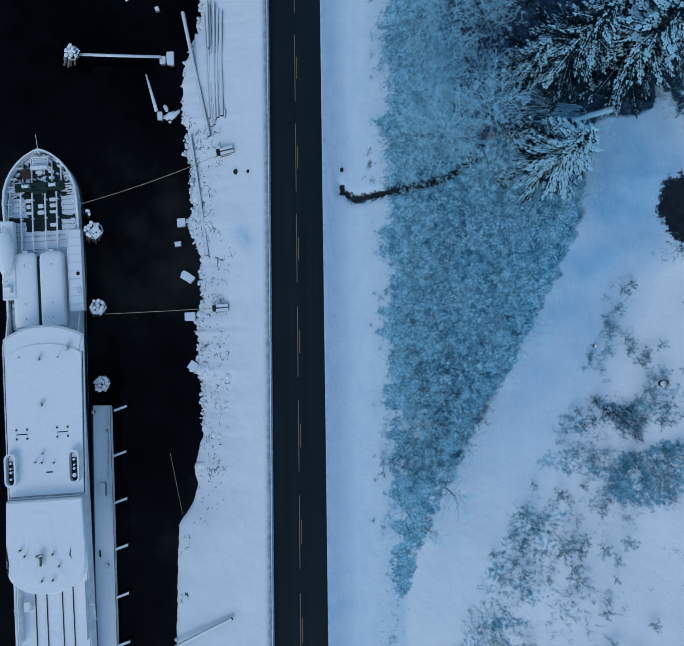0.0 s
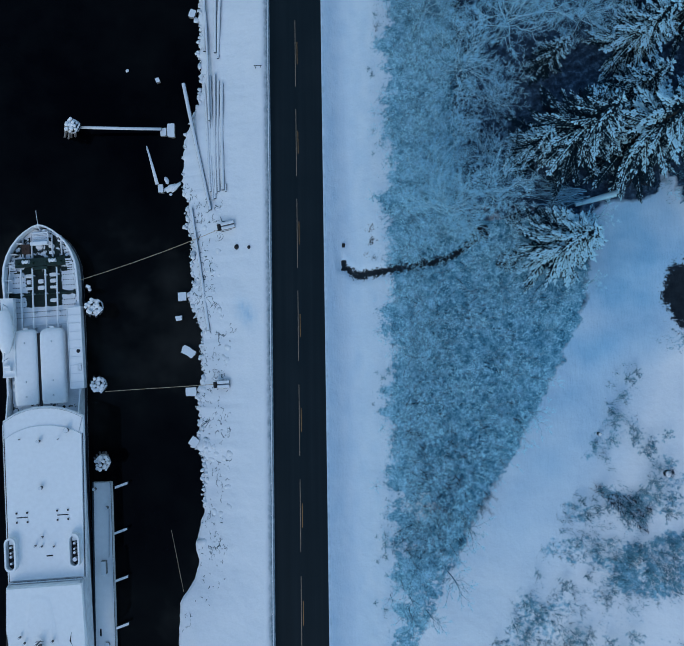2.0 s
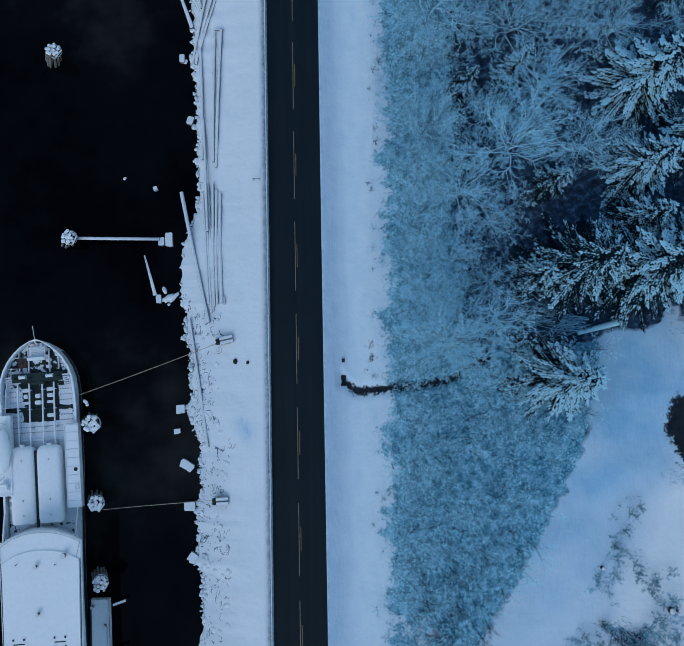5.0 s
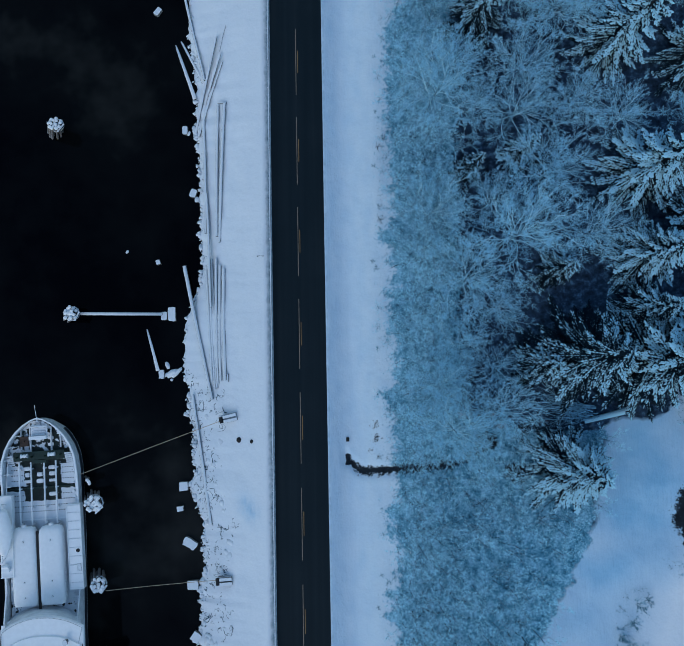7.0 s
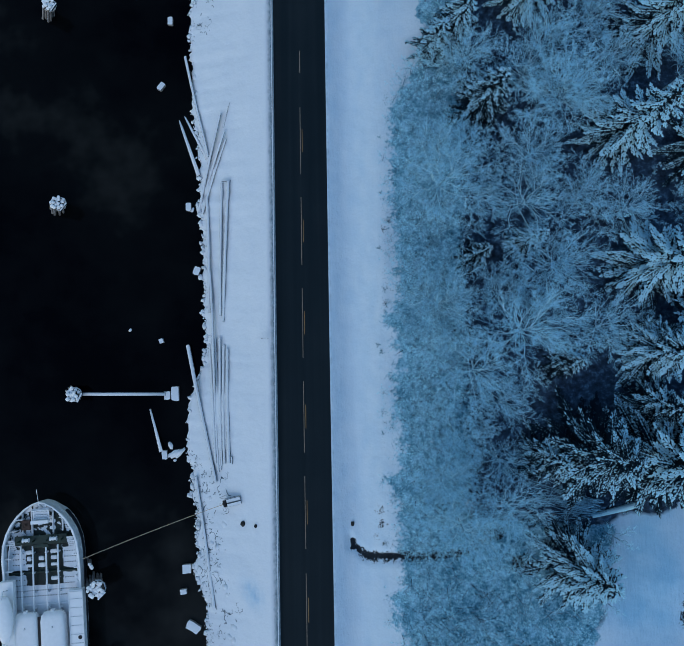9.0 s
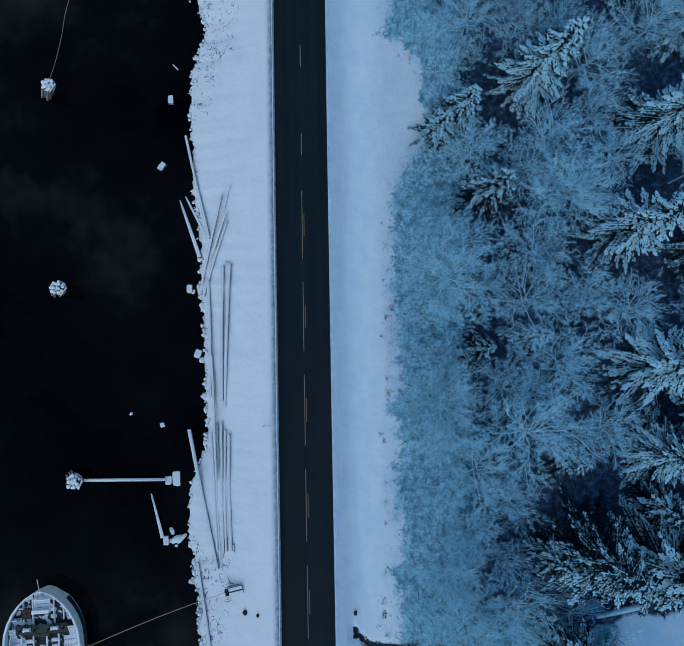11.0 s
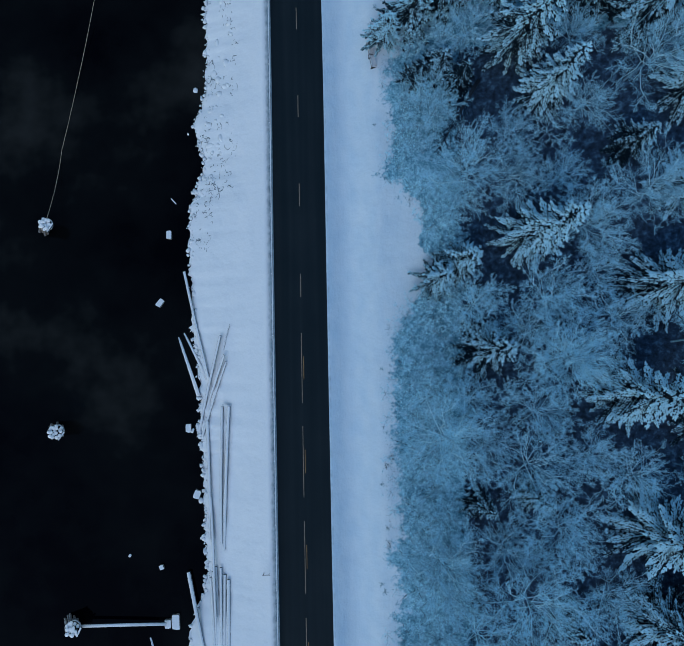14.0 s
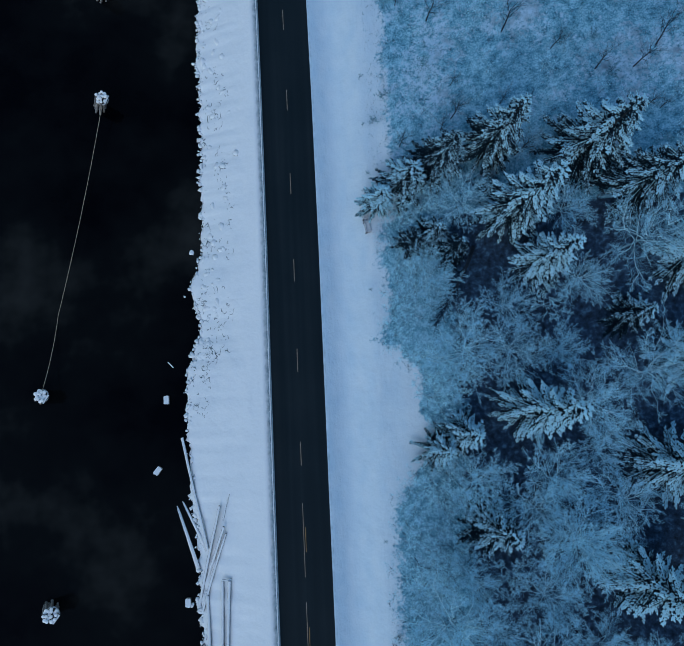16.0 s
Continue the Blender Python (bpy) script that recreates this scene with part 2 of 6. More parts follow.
# ---- building helpers ----
class Shape:
    """Collects vertices and faces of one mesh."""

    def __init__(self):
        self.v, self.f = [], []

    def box(self, c, s, rz=0.0, taper=1.0, slope=None):
        k = len(self.v)
        ca, sa = math.cos(radians(rz)), math.sin(radians(rz))
        for dz in (-1, 1):
            q = 1.0 if dz < 0 else taper
            for dx, dy in ((-1, -1), (1, -1), (1, 1), (-1, 1)):
                x, y = dx * s[0] / 2 * q, dy * s[1] / 2 * q
                self.v.append((c[0] + x * ca - y * sa, c[1] + x * sa + y * ca, c[2] + dz * s[2] / 2))
        self.f += [tuple(k + i for i in q) for q in ((0, 3, 2, 1), (4, 5, 6, 7), (0, 1, 5, 4), (1, 2, 6, 5), (2, 3, 7, 6), (3, 0, 4, 7))]
        return self

    def tube(self, pts, radii, n=8, caps=True, squash=1.0):
        rings = []
        pts = [Vector(p) for p in pts]
        for i, p in enumerate(pts):
            d = (pts[min(i + 1, len(pts) - 1)] - pts[max(i - 1, 0)]).normalized()
            a = d.cross(Vector((0, 0, 1)))
            a = Vector((1, 0, 0)) if a.length < 1e-3 else a.normalized()
            b = d.cross(a) * -1
            r = radii[i] if isinstance(radii, (list, tuple)) else radii
            k = len(self.v)
            for j in range(n):
                w = 2 * math.pi * j / n
                self.v.append(tuple(p + a * (r * math.cos(w)) + b * (r * squash * math.sin(w))))
            rings.append(k)
        for k0, k1 in zip(rings, rings[1:]):
            for j in range(n):
                self.f.append((k0 + j, k0 + (j + 1) % n, k1 + (j + 1) % n, k1 + j))
        if caps:
            self.f.append(tuple(rings[0] + j for j in reversed(range(n))))
            self.f.append(tuple(rings[-1] + j for j in range(n)))
        return self

    def prism(self, outline, z0, z1, inset=0.0, rake=0.0):
        """An outline (counter-clockwise) raised from z0 to z1; inset draws the top in, rake moves the foot sideways."""
        k, n = len(self.v), len(outline)
        cx, cy = sum(p[0] for p in outline) / n, sum(p[1] for p in outline) / n
        for x, y in outline:
            self.v.append((x + rake, y, z0))
        for x, y in outline:
            d = math.hypot(x - cx, y - cy) or 1
            self.v.append((x - (x - cx) / d * inset, y - (y - cy) / d * inset, z1))
        self.f.append(tuple(k + i for i in reversed(range(n))))
        self.f.append(tuple(k + n + i for i in range(n)))
        for i in range(n):
            j = (i + 1) % n
            self.f.append((k + i, k + j, k + n + j, k + n + i))
        return self

    def mesh(self, name, mat, bevel=0.0, smooth=False):
        me = bpy.data.meshes.new(name)
        me.from_pydata(self.v, [], self.f)
        bm = bmesh.new()
        bm.from_mesh(me)
        bmesh.ops.recalc_face_normals(bm, faces=bm.faces)
        if bevel:
            bmesh.ops.bevel(bm, geom=[e for e in bm.edges if e.calc_face_angle(0) > 0.6], offset=bevel, segments=2, affect="EDGES", profile=0.6)
        bm.to_mesh(me)
        bm.free()
        if smooth:
            me.shade_smooth()
        me.materials.append(mat)
        return me


def thing(name, label, category, group="", kind="", at=(0, 0, 0), rz=0.0):
    ob = new(name)
    ob.matrix_basis = pose(*at, 0, 0, rz)
    return tagged(ob, label, category, group, kind)


def part(name, shape, mat, parent, label="", bevel=0.0, smooth=False):
    me = shape if isinstance(shape, bpy.types.Mesh) else shape.mesh(name, mat, bevel, smooth)
    ob = new(name, me)
    ob.parent = parent
    if label:
        tagged(ob, label)
    return ob


def solo(name, shape, mat, label, category, group="", kind="", bevel=0.0, smooth=False, at=(0, 0, 0), rz=0.0):
    me = shape if isinstance(shape, bpy.types.Mesh) else shape.mesh(name, mat, bevel, smooth)
    ob = new(name, me)
    ob.matrix_basis = pose(*at, 0, 0, rz)
    return tagged(ob, label, category, group, kind)


# ---- plan ----
WATER = -3.46
SHORE_Y = [-60, -38, -29, -24, -21, -18.8, -16.6, -12.6, -5.4, -3.9, -0.5, 2.8, 5.4, 8.3, 10.7, 14, 16, 18.4, 24, 28, 30.5, 35, 38.8, 41, 44.6, 51, 58.8, 63, 71, 74.4, 79, 89, 94.3, 97.8, 100.2, 102.6, 105, 110.5, 120, 134, 141, 150]
SHORE_X = [-22, -21.9, -21.85, -21.7, -19.8, -19.3, -19.75, -18.8, -18.65, -19.8, -19.3, -19.4, -18.6, -19.2, -18.9, -20.1, -20.9, -20.3, -20.9, -21, -21.7, -21.7, -21.2, -20.3, -19.1, -19.6, -19.7, -20.2, -20.3, -20.9, -21.4, -21.6, -21.3, -20, -19.2, -20.4, -20.9, -19.4, -19.3, -19.4, -19.7, -19.3]
TRAIL_Y = [-60, -36.5, -24.5, -18, -10.5, -3, 6, 11, 14.5, 20.8, 24.8, 28]
TRAIL_L = [2.5, 7.3, 10.7, 13.8, 16.9, 21.2, 25.5, 27.8, 29.1, 29.8, 30.9, 33]
TRAIL_R = [6.5, 11.4, 16.0, 19.0, 23.0, 25.9, 29.0, 33.5, 35.5, 35.8, 34.2, 33.2]


PROFILE_U = [-1, 0, 0.25, 2.6, 4.0, 6.6, 13, 21, 28, 33, 37, 65, 400]
SOUTH_Z = [0.02, 0.02, 0.05, -0.62, -0.35, 1.15, 3.2, 6.0, 8.0, 8.7, 9.4, 13, 30]
NORTH_Z = [0.02, 0.02, 0.05, -0.42, 0.1, 1.5, 2.6, 4.6, 6.4, 7.6, 8.6, 12, 30]


def road_x(y):
    return float(np.interp(y, [-60, -37, -12, 15.7, 45, 80, 110, 132, 145, 165], [-5.62, -5.75, -5.885, -6.065, -6.255, -6.43, -6.53, -6.73, -6.93, -7.3]))


def left_half(y):
    """From the road's middle to its seaward edge."""
    return float(np.interp(y, [-60, 20, 90], [3.22, 3.28, 3.42]))


def shore_x(y):
    k = float(np.interp(y, [-16, -10], [0.2, 1.0]))
    return float(np.interp(y, SHORE_Y, SHORE_X)) + k * (0.45 * noise.noise((y * 1.1, 0.3, 0.7)) + 0.38 * noise.noise((y * 2.7, 5.3, 0.7)) + 0.22 * noise.noise((y * 6.1, 2.3, 0.7)))


def on_trail(x, y, pad=0.0):
    return y < 27.5 and np.interp(y, TRAIL_Y, TRAIL_L) - pad < x < np.interp(y, TRAIL_Y, TRAIL_R) + pad


def off_trail(x, y):
    """Metres from the nearer edge of the track; less than nothing on it."""
    return max(float(np.interp(y, TRAIL_Y, TRAIL_L)) - x, x - float(np.interp(y, TRAIL_Y, TRAIL_R)), y - 25.2 - 2.6 * noise.noise((x * 0.4, 0.2, 4.0)))


# patches of low scrub east of the track: place, half width and half depth, density
SCRUB_SOUTH = [(33.0, -16.3, 5.2, 3.6, 1.0), (36.5, -14.5, 4.0, 3.0, 0.9), (30.6, -9.4, 3.0, 2.4, 0.8), (35.4, -8.0, 3.2, 2.6, 0.75), (26.4, -3.0, 2.6, 1.6, 0.8), (25.3, -9.6, 3.0, 2.2, 0.8), (23.0, -14.2, 3.4, 1.3, 0.8), (27.4, -13.6, 3.0, 1.1, 0.8)]
SCRUB_NORTH = [(26.5, -15.2, 3.2, 0.9, 0.75), (31.0, -0.6, 2.2, 2.6, 0.65), (34.0, -2.2, 2.0, 1.6, 0.7), (29.2, -4.6, 2.0, 1.2, 0.6), (30.6, 4.2, 2.8, 2.6, 0.62), (31.4, 0.0, 2.0, 2.0, 0.65), (27.8, -2.6, 2.0, 1.6, 0.75), (34.2, -0.8, 1.0, 0.7, 0.6), (35.2, -4.4, 1.6, 1.0, 0.7),
         (41.0, -6.0, 4.0, 5.0, 0.6), (40.5, 4.0, 2.6, 3.0, 0.5), (37.2, 9.4, 1.8, 1.6, 0.7), (43.5, -14.0, 4.0, 3.0, 0.7), (24.0, -18.4, 2.0, 1.0, 0.55), (26.6, -19.0, 2.6, 0.9, 0.5)]
SCRUB = SCRUB_SOUTH + SCRUB_NORTH


def scrub(x, y):
    """How thick the low scrub stands east of the track."""
    d = 0.0
    for a, b, rx, ry, k in SCRUB:
        q = math.hypot((x - a) / rx, (y - b) / ry)
        if q < 1.25:
            d = max(d, k * min(1.0, (1.25 - q) / 0.5))
    if y < -17:
        t = float(np.interp(y, TRAIL_Y, TRAIL_R))
        d = max(d, 0.80 * min(1.0, (-17 - y) / 3) * max(0.35, min(1.0, 1.4 - (x - t) / 14)))
    return d


def stream_x(x):
    """The brook's y at x: it leaves a culvert and winds uphill to the east."""
    return float(np.interp(x, [-0.2, 0.15, 0.9, 1.7, 3.9, 6, 8.7, 11.2, 12.7, 15.2, 16.7, 20], [20.3, 19.4, 18.6, 18.2, 18.4, 18.8, 18.9, 19.4, 19.6, 21.3, 22.0, 22.5]))


def ground_z(x, y):
    c = road_x(y)
    edge = c - left_half(y)
    if x < edge:
        s = shore_x(y)
        lip = edge - 0.95
        if x > lip:
            t = (edge - x) / 0.95
            return -0.03 + 0.30 * t ** 1.5
        if x >= s:
            k = (x - s) / (lip - s)
            return WATER + 0.22 + 3.51 * k ** 0.92 + 0.10 * noise.noise((x * 0.5, y * 0.35, 2.0)) * min(1, 4 * (1 - k))
        return max(-7.5, WATER + 0.22 - (s - x) * 1.5)
    if x < c + 3.45:
        return -0.12
    u = x - (c + 3.45)
    north = min(1.0, max(0.0, (y - 24) / 30))
    prof = lambda zs: sum(w * np.interp(u + d, PROFILE_U, zs) for d, w in ((-0.8, 0.2), (-0.4, 0.2), (0, 0.2), (0.4, 0.2), (0.8, 0.2))) if u > 0.8 else np.interp(u, PROFILE_U, zs)
    a = prof(SOUTH_Z)
    b = prof(NORTH_Z)
    z = float(a * (1 - north) + b * north)
    if u > 4:
        z += 0.35 * noise.noise((x * 0.16, y * 0.16, 8.0)) * min(1, (u - 4) / 4)
    if -1.5 < x < 20 and 12 < y < 28:
        d = abs(y - stream_x(x))
        if x < 0.5:
            d = math.hypot(max(0, -0.15 - x), min(d, abs(y - 19.5) if 18.7 < y < 20.4 else 9))
        z -= 0.55 * max(0.0, 1 - d / 1.1)
    return z


def make_terrain():
    xs = np.concatenate([[-900, -500, -250, -120, -70, -45, -32, -26], np.arange(-24.5, -8.9, 0.25), np.arange(-8.7, -2.8, 1.0), np.arange(-2.75, 5.5, 0.25), np.arange(5.5, 48, 0.7), [49, 52, 58, 68, 85, 120, 250, 500, 900]])
    ys = np.concatenate([[-900, -500, -250, -140, -95, -75, -62], np.arange(-55, 160, 0.4), [160, 166, 178, 200, 250, 400, 900]])
    nx, ny = len(xs), len(ys)
    verts, litter_shade, dirt_shade, bare, brush, blue_shade = [], [], [], [], [], []
    for y in ys:
        yy = min(max(y, -60), 165)
        c = road_x(yy)
        for x in xs:
            # the columns beside the road follow its edges
            bend = float(np.interp(x, [-19, -11, 1, 8], [0, 1, 1, 0]))
            x = x + bend * (c - road_x(0) - (left_half(yy) - left_half(0) if x < -6 else 0.0))
            verts.append((x, y, ground_z(x, yy)))
            yl = yy + 5.0 * noise.noise((x * 0.18, 1.0, 3.0)) + 1.5 * noise.noise((x * 0.7, 1.0, 3.0))
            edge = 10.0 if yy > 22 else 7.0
            # litter weight, which also paints the shade under the closed wood
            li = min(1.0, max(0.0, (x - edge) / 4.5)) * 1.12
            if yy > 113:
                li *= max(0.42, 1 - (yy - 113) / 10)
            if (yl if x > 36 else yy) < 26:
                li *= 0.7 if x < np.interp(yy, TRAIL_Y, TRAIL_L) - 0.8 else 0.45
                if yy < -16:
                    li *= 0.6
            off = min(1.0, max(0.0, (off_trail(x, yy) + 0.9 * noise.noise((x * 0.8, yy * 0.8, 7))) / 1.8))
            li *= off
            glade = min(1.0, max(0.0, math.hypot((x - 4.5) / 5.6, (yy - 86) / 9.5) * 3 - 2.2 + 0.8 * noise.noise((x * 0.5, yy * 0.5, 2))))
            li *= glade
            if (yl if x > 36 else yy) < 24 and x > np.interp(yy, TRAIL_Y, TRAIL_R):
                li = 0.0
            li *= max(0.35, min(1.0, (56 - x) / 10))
            # dark open ground below the southern spruces, their shade painted in
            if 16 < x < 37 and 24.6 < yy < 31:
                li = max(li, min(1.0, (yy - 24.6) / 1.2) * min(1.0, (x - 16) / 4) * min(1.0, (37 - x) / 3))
            litter_shade.append(li)
            br = min(1.0, max(0.0, (x - 2.5 - 1.5 * noise.noise((yy * 0.2, 4.0, 1.0)) - 1.2 * noise.noise((yy * 0.7, 4.0, 1.0))) / 4.4)) * 0.78
            if yy > 112:
                br = min(1.0, max(0.0, (x - 3.6) / 4.0)) * (0.62 + 0.25 * noise.noise((x * 0.12, yy * 0.12, 5.0)))
            elif yy > 24:
                br *= max(0.25, 1 - max(0, x - 12.5) / 4)
            if yy < 24 and x > np.interp(yy, TRAIL_Y, TRAIL_R):
                br = 0.16 + 0.40 * scrub(x, yy)
            elif yy < -9:
                br *= 0.84 + 0.22 * noise.noise((x * 0.25, yy * 0.25, 9.0)) + 0.35 * noise.noise((x * 0.8, yy * 0.8, 9.0))
            br *= glade
            br *= off
            brush.append(br)
            # shade between the tall trees, deeper northward, put into the track's snow colour
            by_track = float(np.interp(off_trail(x, yy), [-1.5, 2.5, 7], [1.0, 0.75, 0.0])) if yy < 34 else 0.0
            blue_shade.append(by_track * float(np.interp(yy, [-42, -20, 0, 16], [0.1, 0.3, 0.7, 1.0])) * (1 + 0.3 * noise.noise((x * 0.3, yy * 0.3, 6))))
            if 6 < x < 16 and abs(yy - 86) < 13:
                blue_shade[-1] = max(blue_shade[-1], 0.35)
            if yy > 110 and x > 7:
                blue_shade[-1] = 0.75
            # verge sloping away from the road: its bluish shading is in the colour
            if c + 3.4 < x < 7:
                blue_shade[-1] = 0.40 + 0.16 * max(0.0, 1 - (x - c - 3.4) / 2.5) + 0.12 * noise.noise((x * 0.9, yy * 0.4, 3.0))
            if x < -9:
                blue_shade[-1] = 0.55 * math.exp(-((x + 12.9) / 1.3) ** 2 - ((yy - 13.6 + 0.5 * (x + 12.9)) / 1.5) ** 2) * (1 + 0.7 * noise.noise((x * 2.5, yy * 1.2, 2.0)))
            w = c - left_half(yy) - x
            e = x - c - 3.45
            # strongest at the road's seaward edge: dirt plus painted shade of the berm
            dirt_shade.append(1.15 - 0.95 * max(0.0, w) if -0.3 <= w <= 1.1 else (0.42 if -0.1 <= e < 0.3 else 0.0))
            b = 0.0
            if -0.4 < x < 18 and 12 < y < 28:
                d = abs(y - stream_x(x)) if x > 0.3 else (math.hypot(x + 0.05, 0) if 18.6 < y < 20.5 else 9)
                b = max(0.0, 1 - d / 1.35) * (0.92 if x < 5 else 0.82)
            for bx, by, br_, k_ in ((16.3, 22.6, 1.5, 0.9), (19.4, 19.0, 1.6, 1.0), (3.4, 24.2, 1.3, 0.42), (3.5, 22.6, 1.3, 0.44), (2.9, 21.0, 1.2, 0.38), (20.5, 24.0, 1.2, 0.8)):
                b = max(b, k_ * (1.3 - math.hypot(x - bx, y - by) / br_))
            d = math.hypot((x - 39.4) / 3.5, (y - 14.2) / 4.6) + 0.2 * noise.noise((x * 0.4, y * 0.4, 9))
            b = max(b, min(1.2, 2.0 - 1.5 * d))
            bare.append(b)
    faces = [(j * nx + i, j * nx + i + 1, (j + 1) * nx + i + 1, (j + 1) * nx + i) for j in range(ny - 1) for i in range(nx - 1)]
    me = bpy.data.meshes.new("ground")
    me.from_pydata(verts, [], faces)
    for nm, vals in (("litter_shade", litter_shade), ("dirt_shade", dirt_shade), ("bare", bare), ("brush", brush), ("blue_shade", blue_shade)):
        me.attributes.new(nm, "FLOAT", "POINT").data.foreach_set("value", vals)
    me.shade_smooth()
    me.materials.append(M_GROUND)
    return tagged(new("ground", me), "snow-covered ground sloping from wooded hill to the water", "ground", kind="structure")


make_terrain()

# water
sh = Shape()
sh.box((-409, 20, WATER - 0.5), (800, 1600, 1.0))
solo("water", sh, M_WATER, "still black sea water along a snowy shore", "water", kind="structure")

# road
ys = [-900, -300, -100] + list(range(-62, 166, 4)) + [200, 300, 900]
sh = Shape()
prof = [(-0.06, -0.25), (0.0, 0.0), (-1.8, 0.03), (0.0, 0.055), (1.8, 0.03), (3.45, 0.0), (3.51, -0.25)]
for y in ys:
    c = road_x(min(max(y, -60), 165))
    lh = left_half(y)
    sh.v += [(c + dx - (lh if i < 2 else 0.0), y, dz + 0.01) for i, (dx, dz) in enumerate(prof)]
n = len(prof)
for j in range(len(ys) - 1):
    sh.f += [(j * n + i, j * n + i + 1, (j + 1) * n + i + 1, (j + 1) * n + i) for i in range(n - 1)]
road = solo("road", sh, M_ROAD, "wet black two-lane asphalt road with worn centre marks", "road", kind="structure")


def marking(y0, y1, off, w, mat):
    s = Shape()
    c0, c1 = road_x(y0) + off, road_x(y1) + off
    s.prism([(c0 - w / 2, y0), (c0 + w / 2, y0), (c1 + w / 2, y1), (c1 - w / 2, y1)], 0.06, 0.072)
    part("lane_marking", s, mat, road)


for k in range(-6, 6):
    marking(7.28 + 12 * k, 16.28 + 12 * k, 0.02, 0.085, M_MARK_WHITE)
    marking(10.3 + 12 * k, 13.3 + 12 * k, 0.26, 0.08, M_MARK_YELLOW)
for k in range(8):
    marking(81.0 + 12 * k, 84.0 + 12 * k, 0.05, 0.10, M_MARK_WHITE)

# ---- guard rail ----
rail = thing("guard_rail", "long galvanised steel guard rail dusted with snow beside the road", "guard rail")
for i in range(-15, 41):
    y = 4.0 * i + 0.0
    x = road_x(y) - left_half(y) - 0.16
    part("post", Shape().box((x - 0.10, y, 0.30), (0.10, 0.14, 0.95)), M_STEEL, rail, bevel=0.012)
    x1 = road_x(y + 4) - left_half(y + 4) - 0.16
    s = Shape()
    for yy, xx in ((y + 0.004, x), (y + 3.996, x1)):
        s.v += [(xx + dx, yy, z) for dx, z in ((-0.04, 0.42), (0.05, 0.47), (-0.02, 0.58), (0.06, 0.74), (0.03, 0.79), (-0.08, 0.79), (-0.06, 0.58), (-0.07, 0.43))]
    s.f += [(q, (q + 1) % 8, 8 + (q + 1) % 8, 8 + q) for q in range(8)] + [tuple(range(7, -1, -1)), tuple(range(8, 16))]
    part("rail_beam", s, M_STEEL, rail)


# ---- trees ----
def spikes_mesh(name, p0, p1, w, frost, mat, flat=0.0):
    """Tapered three-sided twigs from p0 to p1; frost from 0 to 1 at root and tip."""
    n = len(p0)
    d = p1 - p0
    d = d / np.maximum(np.linalg.norm(d, axis=1, keepdims=True), 1e-6)
    ref = np.tile(np.array([0.0, 0.0, 1.0]), (n, 1))
    ref[np.abs(d[:, 2]) > 0.95] = (1.0, 0.0, 0.0)
    a = np.cross(d, ref)
    a /= np.linalg.norm(a, axis=1, keepdims=True)
    b = np.cross(a, d)
    w = w[:, None]
    co = np.empty((n, 4, 3))
    co[:, 0] = p0 + a * w
    co[:, 1] = p0 - a * w
    co[:, 2] = p0 + b * w * (1.0 - flat)
    co[:, 3] = p1
    base = np.arange(n)[:, None] * 4
    tri = np.concatenate([base + np.array([[0, 3, 2]]), base + np.array([[2, 3, 1]])], axis=1).reshape(-1)
    me = bpy.data.meshes.new(name)
    me.vertices.add(n * 4)
    me.vertices.foreach_set("co", co.reshape(-1).astype(np.float32))
    me.loops.add(n * 6)
    me.loops.foreach_set("vertex_index", tri.astype(np.int32))
    me.polygons.add(n * 2)
    me.polygons.foreach_set("loop_start", np.arange(0, n * 6, 3, dtype=np.int32))
    me.update(calc_edges=True)
    fr = np.empty((n, 4))
    fr[:, 0] = fr[:, 1] = frost[:, 0] - 0.15
    fr[:, 2] = frost[:, 0] + 0.1
    fr[:, 3] = frost[:, 1]
    me.attributes.new("frost", "FLOAT", "POINT").data.foreach_set("value", fr.reshape(-1).astype(np.float32))
    me.validate()
    me.materials.append(mat)
    return me


def unit(v):
    return v / max(1e-6, np.linalg.norm(v))


